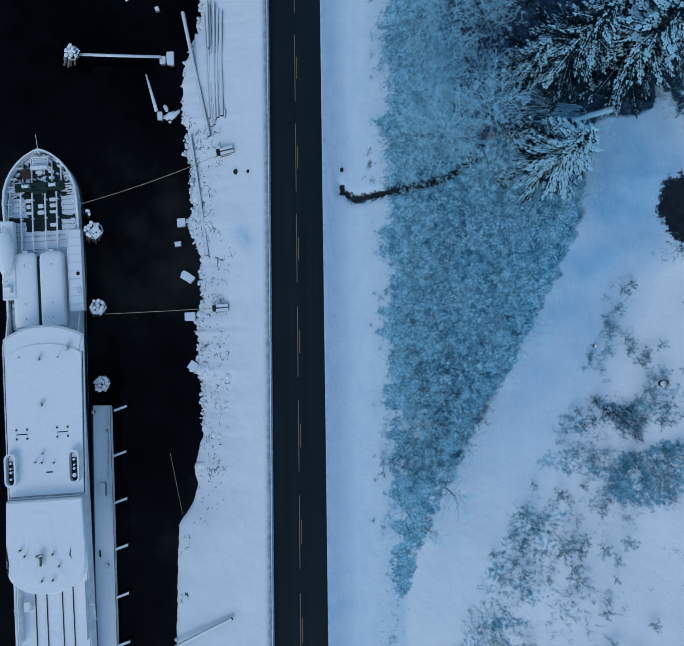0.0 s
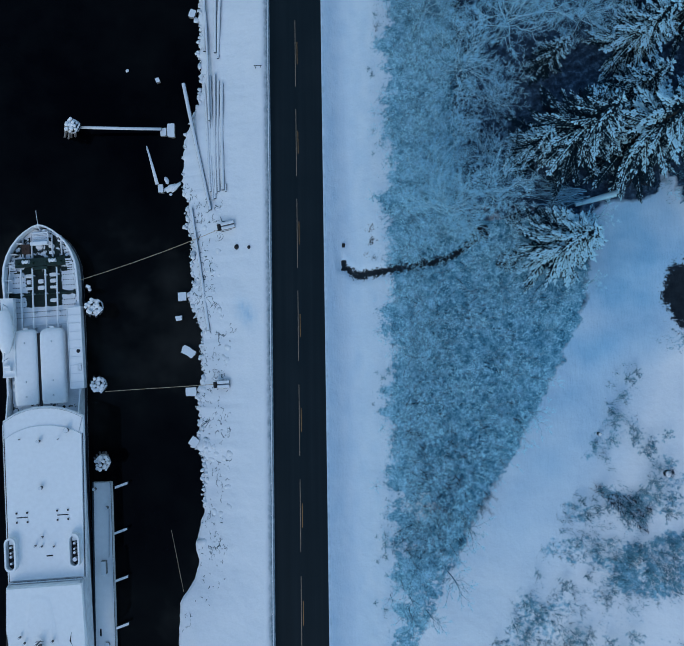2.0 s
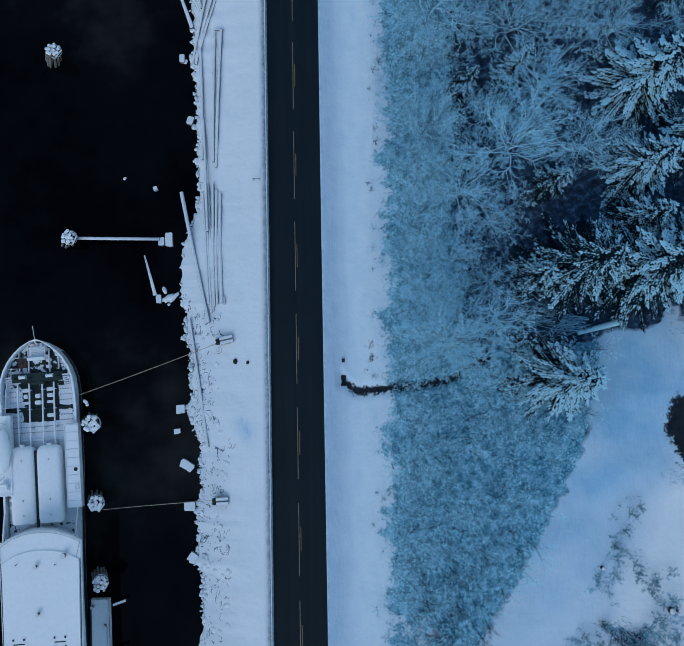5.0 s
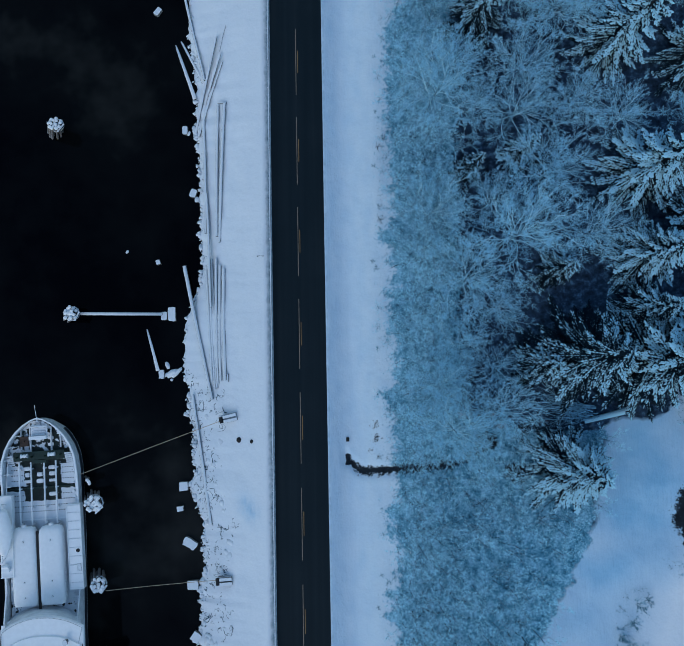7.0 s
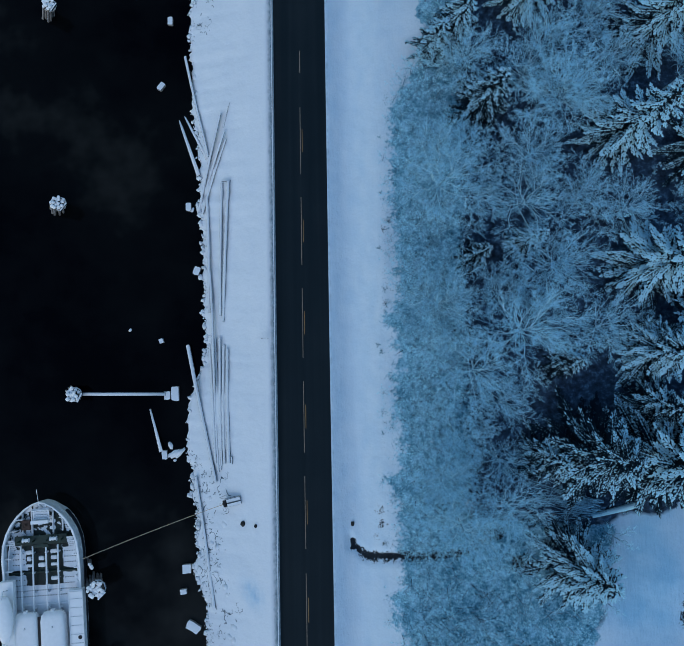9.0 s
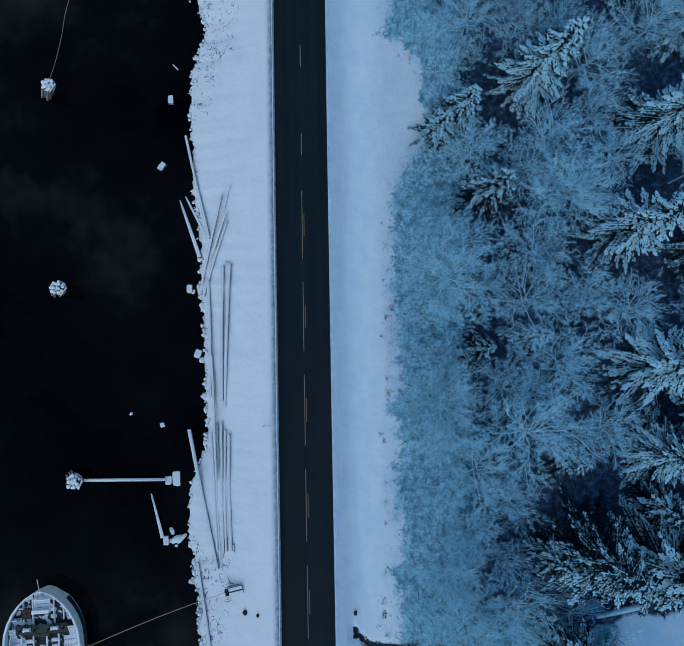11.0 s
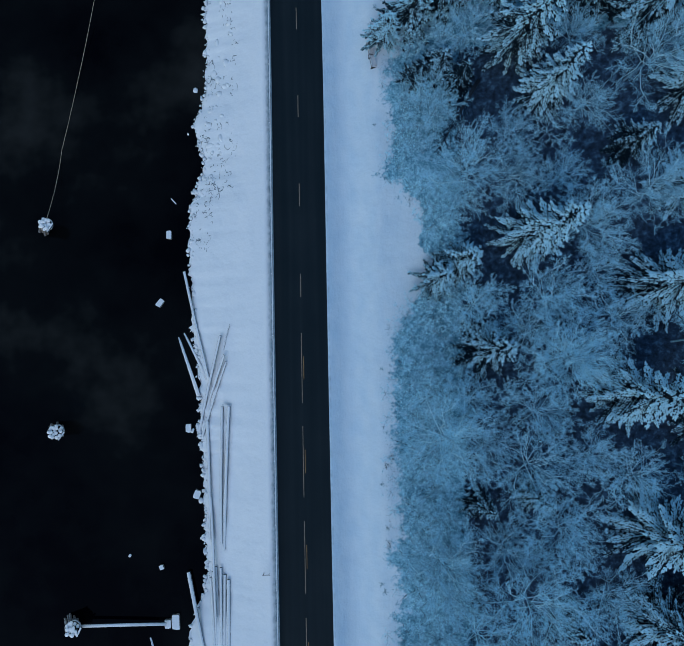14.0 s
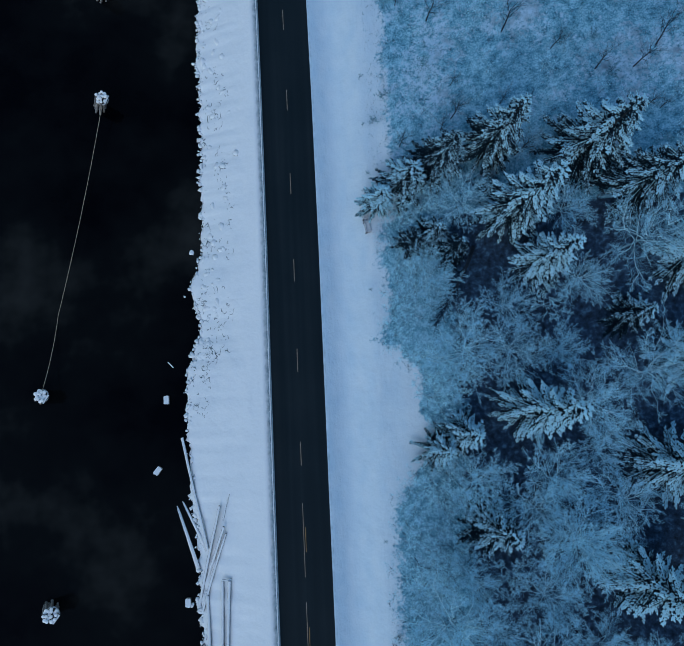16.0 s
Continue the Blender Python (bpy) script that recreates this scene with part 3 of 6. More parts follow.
def fingers_mesh(name, p0, p1, w, frost, mat, thick=0.8):
    """Stubby shoots, widest past the middle: bright along the ridge, dark along the lower edges, frost and painted
    shade in one value.
    """
    n = len(p0)
    d = p1 - p0
    d = d / np.maximum(np.linalg.norm(d, axis=1, keepdims=True), 1e-6)
    ref = np.tile(np.array([0.0, 0.0, 1.0]), (n, 1))
    ref[np.abs(d[:, 2]) > 0.95] = (1.0, 0.0, 0.0)
    a = np.cross(d, ref)
    a /= np.linalg.norm(a, axis=1, keepdims=True)
    b = np.cross(a, d)
    w = w[:, None]
    belly = p0 + (p1 - p0) * 0.62
    co = np.empty((n, 5, 3))
    co[:, 0] = p0
    co[:, 1] = belly + a * w - b * w * 0.25
    co[:, 2] = belly - a * w - b * w * 0.25
    co[:, 3] = belly + b * w * thick
    co[:, 4] = p1
    base = np.arange(n)[:, None] * 5
    corners = ((0, 1, 3), (0, 3, 2), (4, 3, 1), (4, 2, 3))
    tri = np.concatenate([base + np.array([c]) for c in corners], axis=1).reshape(-1)
    me = bpy.data.meshes.new(name)
    me.vertices.add(n * 5)
    me.vertices.foreach_set("co", co.reshape(-1).astype(np.float32))
    me.loops.add(n * 12)
    me.loops.foreach_set("vertex_index", tri.astype(np.int32))
    me.polygons.add(n * 4)
    me.polygons.foreach_set("loop_start", np.arange(0, n * 12, 3, dtype=np.int32))
    me.update(calc_edges=True)
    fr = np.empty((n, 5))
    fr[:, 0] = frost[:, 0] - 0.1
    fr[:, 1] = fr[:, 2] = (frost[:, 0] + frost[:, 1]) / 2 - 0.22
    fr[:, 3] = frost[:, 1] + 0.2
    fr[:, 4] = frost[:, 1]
    me.attributes.new("frost", "FLOAT", "POINT").data.foreach_set("value", fr.reshape(-1).astype(np.float32))
    me.validate()
    me.materials.append(mat)
    return me


def broadleaf_meshes(rng, H, R, limbs, branches, twigs, mat, lift=0.3, width=1.0, stem=None, base=0.30):
    """Trunk and crown of a bare tree, height H and crown radius R: limbs that fan out, alternating branches along them and feathered twigs."""
    trunk = Shape()
    lean = rng.normal(0, 0.03, 2) * H
    top = np.array([lean[0], lean[1], H * 0.55])
    r0 = 0.011 * H + 0.02
    trunk.tube([(0, 0, -0.4), tuple(top * 0.5 + np.array([0.05, 0, 0])), tuple(top)], [r0, r0 * 0.75, r0 * 0.45], 7)
    P0, P1, W, F = [], [], [], []
    mid_z, rise = 0.42 * H, 0.58 * H
    up = np.array([0.0, 0.0, 1.0])

    def add(a, b, w, f0, f1):
        P0.append(a), P1.append(b), W.append(w * width), F.append((f0, f1))

    def out(p):
        """0 in the heart of the crown, 1 on its dome."""
        return math.sqrt((p[0] / R) ** 2 + (p[1] / R) ** 2 + (max(-0.3 * rise, p[2] - mid_z) / rise) ** 2)

    def aside(d, roll, sgn):
        """A direction square to d, turned by roll about it."""
        s = np.cross(d, up)
        s = unit(s) if np.linalg.norm(s) > 0.05 else np.array([1.0, 0.0, 0.0])
        return sgn * math.cos(roll) * s + math.sin(roll) * np.cross(s, d)

    def spray(q, d, length, sgn0):
        """One branch with its twigs, feathered to both sides."""
        m = q + d * length * 0.5
        d2 = unit(d + rng.normal(0, 0.34, 3) + up * lift * 0.4)
        e = m + d2 * length * 0.5
        # less frost towards the heart, which also paints the crown's inner shade
        f = base + 0.45 * out(q) + rng.normal(0, 0.08)
        add(q, m + d * length * 0.12, 0.026, f, f + 0.05)
        add(m, e, 0.021, f + 0.05, f + 0.15)
        for k in range(twigs):
            u = 0.12 + 0.88 * (k + rng.uniform(0.1, 0.9)) / twigs
            s, dk = (q + (m - q) * 2 * u, d) if u < 0.5 else (m + (e - m) * (2 * u - 1), d2)
            sg = sgn0 if k % 2 else -sgn0
            dd = unit(dk * 0.62 + aside(dk, rng.normal(0, 0.9), sg) * rng.uniform(0.5, 1.0) + up * lift * 0.2)
            tl = max(0.22, length * 0.46 * (1.12 - 0.6 * u) * rng.uniform(0.7, 1.25))
            fr = base + 0.50 * out(s) + rng.normal(0, 0.16)
            add(s, s + dd * tl, 0.018, fr, fr + 0.15)
            for v, g in ((0.35, 1), (0.62, -1)):
                d3 = unit(dd * 0.7 + aside(dd, rng.normal(0, 0.9), g * sg) * 0.75)
                add(s + dd * tl * v, s + dd * tl * v + d3 * tl * 0.48, 0.015, fr + 0.05, fr + 0.2)

    for i in range(limbs):
        az = 2 * math.pi * (i * 0.382 + rng.uniform(-0.05, 0.05))
        c = (i + 0.5) / limbs
        th = math.acos(max(0.05, 1 - 0.97 * c))
        q0 = rng.uniform(0.78, 1.1)
        end = np.array([lean[0] + R * math.sin(th) * math.cos(az), lean[1] + R * math.sin(th) * math.sin(az), mid_z + rise * math.cos(th) * rng.uniform(0.8, 1.0)]) * np.array([q0, q0, 1.0])
        a = top * (0.95 - 0.5 * c)
        ctrl = (a + end) / 2 + up * 0.10 * R * c + rng.normal(0, 0.13 * R, 3)
        bough = []
        for t in (0.0, 0.2, 0.4, 0.6, 0.8, 0.97):
            q = (1 - t) ** 2 * a + 2 * t * (1 - t) * ctrl + t * t * end
            bough.append(tuple(q + (rng.normal(0, 0.042 * R, 3) if 0 < t < 0.9 else 0)))
        trunk.tube(bough, [r0 * 0.38, r0 * 0.32, r0 * 0.26, r0 * 0.20, r0 * 0.13, 0.012], 4, caps=False)
        L = np.linalg.norm(end - a)
        for t, sg in ((0.35, 1), (0.55, -1), (0.72, 1)) if H > 7 else ():
            f0 = np.array(bough[int(t * 5)])
            T = unit(end - a)
            d = unit(T * 0.8 + aside(T, rng.normal(0, 0.5), sg) * 0.62)
            ln = L * rng.uniform(0.32, 0.5) * (1.25 - 0.7 * t)
            m = f0 + d * ln * 0.5 + rng.normal(0, 0.04 * R, 3)
            e = m + unit(d + T * 0.3 + up * 0.15) * ln * 0.5
            trunk.tube([tuple(f0), tuple(m), tuple(e)], [r0 * 0.25, r0 * 0.18, 0.012], 4, caps=False)
            for v in (0.35, 0.6, 0.85):
                spray(f0 + (m - f0) * v if v < 0.5 else m + (e - m) * (v - 0.4), unit(d + aside(d, rng.normal(0, 0.8), 1 if v == 0.6 else -1) * 0.7), ln * 0.42, sg)
            spray(e, unit(e - m), ln * 0.35, sg)
        for j in range(branches):
            t = 0.10 + 0.88 * (j + rng.uniform(0.1, 0.9)) / branches
            q = (1 - t) ** 2 * a + 2 * t * (1 - t) * ctrl + t * t * end
            T = unit(2 * (1 - t) * (ctrl - a) + 2 * t * (end - ctrl))
            sg = 1 if j % 2 else -1
            d = unit(T * 0.68 + aside(T, rng.normal(0, 0.7), sg) * rng.uniform(0.5, 0.95) + up * lift * 0.2)
            spray(q, d, L * rng.uniform(0.75, 1.2) * (0.16 + 0.30 * (1 - t)), sg)
        spray(end - unit(end - ctrl) * 0.1, unit(end - ctrl), L * 0.2, 1)
    crown = spikes_mesh("crown", np.array(P0), np.array(P1), np.array(W), np.array(F), mat)
    return trunk.mesh("trunk", stem or M_LIMB), crown


def spruce_meshes(rng, H, R, mat, whorls=17, frost=0.20):
    """Trunk and crown of a spruce: whorls of arching boughs, each a herringbone of stubby shoots loaded with frost over dark needles."""
    trunk = Shape().tube([(0, 0, -0.4), (0.03, 0, H * 0.5), (0, 0, H * 0.97)], [0.02 * H + 0.06, 0.012 * H + 0.04, 0.02], 7)
    P0, P1, W, F = [], [], [], []

    def add(a, b, w, f0, f1):
        P0.append(a), P1.append(b), W.append(w), F.append((f0, f1))

    for i in range(whorls):
        t = (i + 0.5) / whorls
        z = H * (0.08 + 0.90 * t ** 0.95)
        r = R * (1 - t) ** 0.85 + 0.22
        nb = int(5 + 4.5 * (1 - t))
        for j in range(nb):
            az = 2 * math.pi * (j / nb + i * 0.37) + rng.normal(0, 0.16)
            rr = r * rng.uniform(0.72, 1.12)
            out = np.array([math.cos(az), math.sin(az), 0])
            side = np.array([-out[1], out[0], 0])
            a = np.array([0, 0, z + rng.normal(0, 0.08)])
            bend = 0.55 * rr * (t - 0.42)
            ctrl = a + out * rr * 0.5 + np.array([0, 0, bend * 0.9])
            end = a + out * rr + np.array([0, 0, bend - 0.10 * rr])
            n = max(3, int(rr / 0.30))
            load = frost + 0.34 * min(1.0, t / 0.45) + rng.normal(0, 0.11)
            # dark needles under the spine, with the shade inside the bough painted in
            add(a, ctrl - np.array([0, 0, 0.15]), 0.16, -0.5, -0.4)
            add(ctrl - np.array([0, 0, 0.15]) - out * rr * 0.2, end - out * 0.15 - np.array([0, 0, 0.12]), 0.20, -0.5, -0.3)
            for k in range(n):
                u = 0.16 + 0.80 * (k + rng.uniform(0.1, 0.7)) / n
                q = (1 - u) ** 2 * a + 2 * u * (1 - u) * ctrl + u * u * end
                T = unit(2 * (1 - u) * (ctrl - a) + 2 * u * (end - ctrl))
                ln = (0.24 + 0.22 * rr * (1.05 - u)) * rng.uniform(0.75, 1.25)
                if u < 0.5:
                    ln *= 0.6 + 0.8 * u
                for sgn in (-1, 1):
                    if rng.uniform() < 0.14:
                        continue
                    dd = unit(T * rng.uniform(0.75, 1.0) + side * sgn * rng.uniform(0.55, 0.85) + np.array([0, 0, rng.uniform(-0.35, 0.1)]))
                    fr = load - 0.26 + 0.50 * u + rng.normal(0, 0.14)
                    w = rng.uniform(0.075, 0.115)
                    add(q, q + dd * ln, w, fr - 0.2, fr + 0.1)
                    if ln > 0.42:
                        for v, g in ((0.4, sgn), (0.62, -sgn)):
                            d3 = unit(dd + side * g * 0.7 + rng.normal(0, 0.15, 3))
                            add(q + dd * ln * v, q + dd * ln * v + d3 * ln * 0.48, w * 0.85, fr - 0.1, fr + 0.1)
                    # near-black shoots below, standing for needles and the shade under the bough
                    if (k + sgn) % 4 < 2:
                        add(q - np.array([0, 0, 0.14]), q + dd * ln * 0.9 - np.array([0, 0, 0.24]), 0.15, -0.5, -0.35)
                add(q, q + T * 0.42, 0.10, load, load + 0.25)
            # the loaded tip
            add(end - out * 0.32, end + out * 0.22, 0.11, load + 0.15, load + 0.35)
    for k in range(14):
        a = np.array([0, 0, H * (0.92 + 0.07 * rng.uniform())])
        dd = unit(np.array([rng.normal(), rng.normal(), 0.8]))
        add(a, a + dd * rng.uniform(0.3, 0.5), 0.08, 0.6, 0.9)
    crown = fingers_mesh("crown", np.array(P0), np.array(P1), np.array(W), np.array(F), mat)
    return trunk.mesh("trunk", M_BARK), crown


def make_tree(name, meshes, label, category, group):
    ob = thing(name, label, category, group)
    part("trunk", meshes[0], None, ob)
    part("crown", meshes[1], None, ob, "crown of fine frosted twigs" if category != "spruce" else "boughs loaded with frost over dark green needles")
    return ob


def stand(proto, first, x, y, rz, s, sz=None, tilt=(0, 0), sink=0.0):
    m = pose(x, y, ground_z(x, y) - sink, tilt[0], tilt[1], 0) @ pose(0, 0, 0, 0, 0, rz)
    ob = proto if first else copy_thing(proto, m)
    ob.matrix_basis = m
    ob.scale = (s, s, sz or s)
    return ob


rng = np.random.default_rng(7)

# spruces: place and height of the tip, radius of the lowest boughs; they lean very slightly out from the slope
LEAN = 7.0
SOUTH_TIPS = [
    (25.3, 20.1, 18.6, 5.5), (27.2, 32.4, 20.6, 6.6), (33.8, 31.8, 22.6, 6.8), (22.4, 31.6, 14.4, 3.2), (38.5, 34.0, 21.0, 5.5), (33.8, 37.5, 17.5, 3.6),
    (34.6, 53.0, 21.2, 5.8), (34.2, 43.5, 18.6, 5.0), (41.0, 47.0, 20.0, 5.5), (24.8, 42.5, 13.2, 2.6), (15.6, 55.3, 11.2, 2.1), (21.2, 56.6, 13.4, 2.2),
    (32.2, 68.4, 23.6, 4.7), (36.4, 80.5, 22.6, 5.2), (41.0, 66.0, 21.0, 5.2),
]
NORTH_TIPS = [
    (22.8, 87.0, 21.6, 4.3), (14.2, 84.4, 12.2, 3.3), (11.4, 82.6, 9.4, 3.1), (16.9, 73.7, 15.4, 3.9),
    (22.4, 111.2, 22.2, 4.8), (9.4, 108.7, 7.2, 2.3), (24.6, 104.4, 19.2, 3.8), (14.2, 107.0, 10.5, 2.6),
    (20.3, 120.0, 19.2, 4.4), (13.8, 118.8, 13.8, 4.0), (9.0, 116.6, 10.2, 4.0), (5.6, 114.6, 7.6, 3.0), (12.0, 109.6, 8.2, 2.8),
    (31.0, 117.9, 22.2, 5.8), (36.6, 112.6, 22.0, 5.4), (41.0, 104.0, 20.5, 5.0), (39.5, 92.0, 19.0, 4.6), (33.5, 97.5, 15.0, 3.0),
]
SPRUCES = []
for x, y, zt, r in SOUTH_TIPS + NORTH_TIPS:
    x0 = x
    for _ in range(6):
        x0 = x - math.tan(radians(LEAN)) * (zt - ground_z(x0, y))
    SPRUCES.append((x0, y, zt, r))
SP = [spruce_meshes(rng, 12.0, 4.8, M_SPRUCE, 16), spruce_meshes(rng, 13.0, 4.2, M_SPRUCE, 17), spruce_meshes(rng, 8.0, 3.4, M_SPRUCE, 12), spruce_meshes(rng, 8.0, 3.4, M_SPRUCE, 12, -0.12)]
sp_used = {}
for x, y, ztop, r in SPRUCES:
    h = (ztop - ground_z(x, y)) / math.cos(radians(LEAN))
    bare_one = (round(y, 1) in (108.7, 107.0, 109.6))
    kind = 3 if bare_one else 2 if h < 9 else (0 if r / h > 0.36 else 1)
    big = h > 11
    if kind not in sp_used:
        sp_used[kind] = make_tree("spruce_tree", SP[kind], "", "spruce", "spruces in the wood")
        ob = sp_used[kind]
    else:
        ob = copy_thing(sp_used[kind], Matrix())
    base_h, base_r = ((12.0, 4.8), (13.0, 4.2), (8.0, 3.4), (8.0, 3.4))[kind]
    ob.matrix_basis = pose(x, y, ground_z(x, y), 0, LEAN, 0) @ pose(0, 0, 0, 0, 0, rng.uniform(0, 360))
    ob.scale = (r / base_r, r / base_r, h / base_h)
    tagged(ob, "low dark green spruce with hardly any frost under taller ones" if bare_one else ("tall dark green spruce" if big else "small dark green spruce") + " with frost-laden drooping boughs in the wood", "spruce")

# broadleaf wood
TALL = [make_tree("bare_tree", broadleaf_meshes(rng, 12.0, 6.0, 14, 9, 10, M_FROST, 0.3, 0.95, None, 0.45), "tall bare tree with spreading limbs white with hoar frost", "tree", "bare frosted trees") for _ in range(5)]
LOW = [make_tree("young_tree", broadleaf_meshes(rng, 5.0, 2.4, 8, 5, 6, M_YOUNG, 0.3, 0.9, M_STEM), "slender young tree with fine frosted twigs", "tree", "young frosted trees") for _ in range(4)]
SHRUB = [make_tree("shrub", broadleaf_meshes(rng, 2.0, 1.0, 7, 5, 4, M_SHRUB, 0.5, 0.9, M_STEM, 0.15), "low leafless shrub dusted with frost in the snow", "shrub", "low shrubs") for _ in range(4)]
SAPLING = [make_tree("sapling", broadleaf_meshes(rng, 6.0, 1.5, 7, 5, 4, M_DARKSTEM, 0.7, 0.95, M_DEADWOOD, 0.1), "thin dark sapling with little frost standing in snow", "sapling", "thin saplings") for _ in range(3)]
first_use = set()
placed = []


def sow(protos, count, where, gap, scale, seed, tries=40):
    r = np.random.default_rng(seed)
    done = 0
    for _ in range(count * tries):
        if done >= count:
            break
        got = where(r)
        if got is None:
            continue
        x, y = got
        if any(abs(x - q[0]) < gap and abs(y - q[1]) < gap and math.hypot(x - q[0], y - q[1]) < gap * (0.7 + 0.3 * q[2]) for q in placed):
            continue
        p = protos[int(r.integers(len(protos)))]
        s = r.uniform(*scale) * (float(np.interp(x, [4.5, 8.0], [0.42, 1.0])) if protos is LOW else 1.0)
        stand(p, p.name not in first_use, x, y, r.uniform(0, 360), s, s * r.uniform(0.85, 1.15), (r.normal(0, 3), 3 + r.normal(0, 3)))
        first_use.add(p.name)
        placed.append((x, y, 1.0))
        done += 1


def near_spruce(x, y, f=0.55, pad=0.0):
    return any(math.hypot(x - a, y - b) < r * f + pad for a, b, zt, r in SPRUCES)


def open_ground(x, y):
    if on_trail(x, y, 1.2) or math.hypot((x - 38.4) / 3.6, (y - 14.3) / 4.8) < 1:
        return True
    if math.hypot((x - 4.5) / 5.2, (y - 86) / 8.5) < 1:
        return True
    if x < 20 and 14 < y < 26 and abs(y - stream_x(x)) < (0.9 if x < 6 else 0.55):
        return True
    if 95 < y < 106.5 and abs(x - (10.4 + 0.6 * (y - 97.6))) < 3.0:
        return True
    return 24 < y < 29.5 and 20 < x < 36


def tall_wood(r):
    x, y = r.uniform(8.5, 47), r.uniform(23, 113)
    if x > 28 and r.uniform() < 0.85:
        return None
    if x < 10.5 + 2.0 * math.sin(y * 0.35) or open_ground(x, y) or near_spruce(x, y, 0.7, 2.4):
        return None
    return x, y


def wood_edge(y):
    return 3.8 + 1.5 * noise.noise((y * 0.2, 4.0, 1.0)) + 1.3 * noise.noise((y * 0.7, 4.0, 1.0))


def young_edge(r):
    x, y = r.uniform(3.2, 14), r.uniform(24, 116)
    if x < wood_edge(y) + 3.2 * r.uniform() ** 1.5:
        return None
    return None if open_ground(x, y) or near_spruce(x, y, 0.9) else (x, y)


def young_south(r):
    y = r.uniform(-23, 25)
    x = r.uniform(3.2, float(np.interp(y, TRAIL_Y, TRAIL_L)) - 1.2 - r.uniform(0, 4.5))
    if x < wood_edge(y) + 3.2 * r.uniform() ** 1.5 or (y < -9 and noise.noise((x * 0.35, y * 0.35, 8.1)) < min(0.0, -0.35 + 0.04 * (-9 - y))):
        return None
    return None if open_ground(x, y) or near_spruce(x, y, 0.9) else (x, y)


def scrub_south(r):
    y = r.uniform(-52, -14)
    x = r.uniform(4.4, 48)
    if on_trail(x, y, 1.0):
        return None
    left = x < np.interp(y, TRAIL_Y, TRAIL_L)
    if noise.noise((x * 0.11, y * 0.11, 3.3)) < (-0.1 if left else -0.02) or (y > -24 and x > 33):
        return None
    return x, y


def scrub_east(r):
    x, y = r.uniform(25, 48), r.uniform(-18, 24)
    if open_ground(x, y) or x < np.interp(y, TRAIL_Y, TRAIL_R) + 1.2:
        return None
    return (x, y) if r.uniform(0.3, 1.1) < scrub(x, y) else None


def scrub_north(r):
    x, y = r.uniform(4.6, 48), r.uniform(116, 158)
    return None if near_spruce(x, y, 0.8) else (x, y)


def sapling_south(r):
    x, y = r.uniform(7, 22), r.uniform(-16, 2)
    return None if x > np.interp(y, TRAIL_Y, TRAIL_L) - 2.0 else (x, y)


def verge(r):
    y = r.uniform(-50, 158)
    x = 3.3 + abs(r.normal(0, 0.8))
    return None if open_ground(x, y) and y > 76 else (x, y)


sow(TALL, 72, tall_wood, 4.9, (0.62, 1.15), 11)
for x, y, sc, k in ((24.1, 72.4, 1.0, 0), (20.6, 76.2, 0.8, 2)):
    stand(TALL[k], False, x, y, 50 * k, sc)
sow(LOW, 45, tall_wood, 2.6, (0.9, 1.4), 22)
sow(LOW, 150, young_edge, 1.5, (0.65, 1.2), 12)
sow(LOW, 125, young_south, 1.6, (0.6, 1.2), 13)
sow(LOW, 34, scrub_north, 2.0, (0.35, 0.65), 18)
sow(SAPLING, 30, scrub_north, 1.6, (0.6, 1.25), 20)
for x, y, sc in ((4.9, 60.3, 0.42), (4.1, 59.3, 0.36), (4.3, 49.8, 0.5), (3.6, 20.2, 0.3)):
    stand(SAPLING[1], "lone" not in first_use, x, y, 70 * x, sc, sc * 0.6)
    first_use |= {"lone", SAPLING[1].name}
sow(SAPLING, 30, sapling_south, 1.1, (0.35, 0.75), 21)
sow(SHRUB, 90, scrub_south, 0.9, (0.5, 1.2), 14)
sow(SHRUB, 105, scrub_east, 0.7, (0.45, 1.05), 15)
sow(SHRUB, 40, scrub_north, 1.1, (0.7, 1.4), 16)
sow(SHRUB, 26, verge, 0.9, (0.25, 0.5), 17)
sow(LOW, 14, verge, 0.9, (0.16, 0.30), 19)


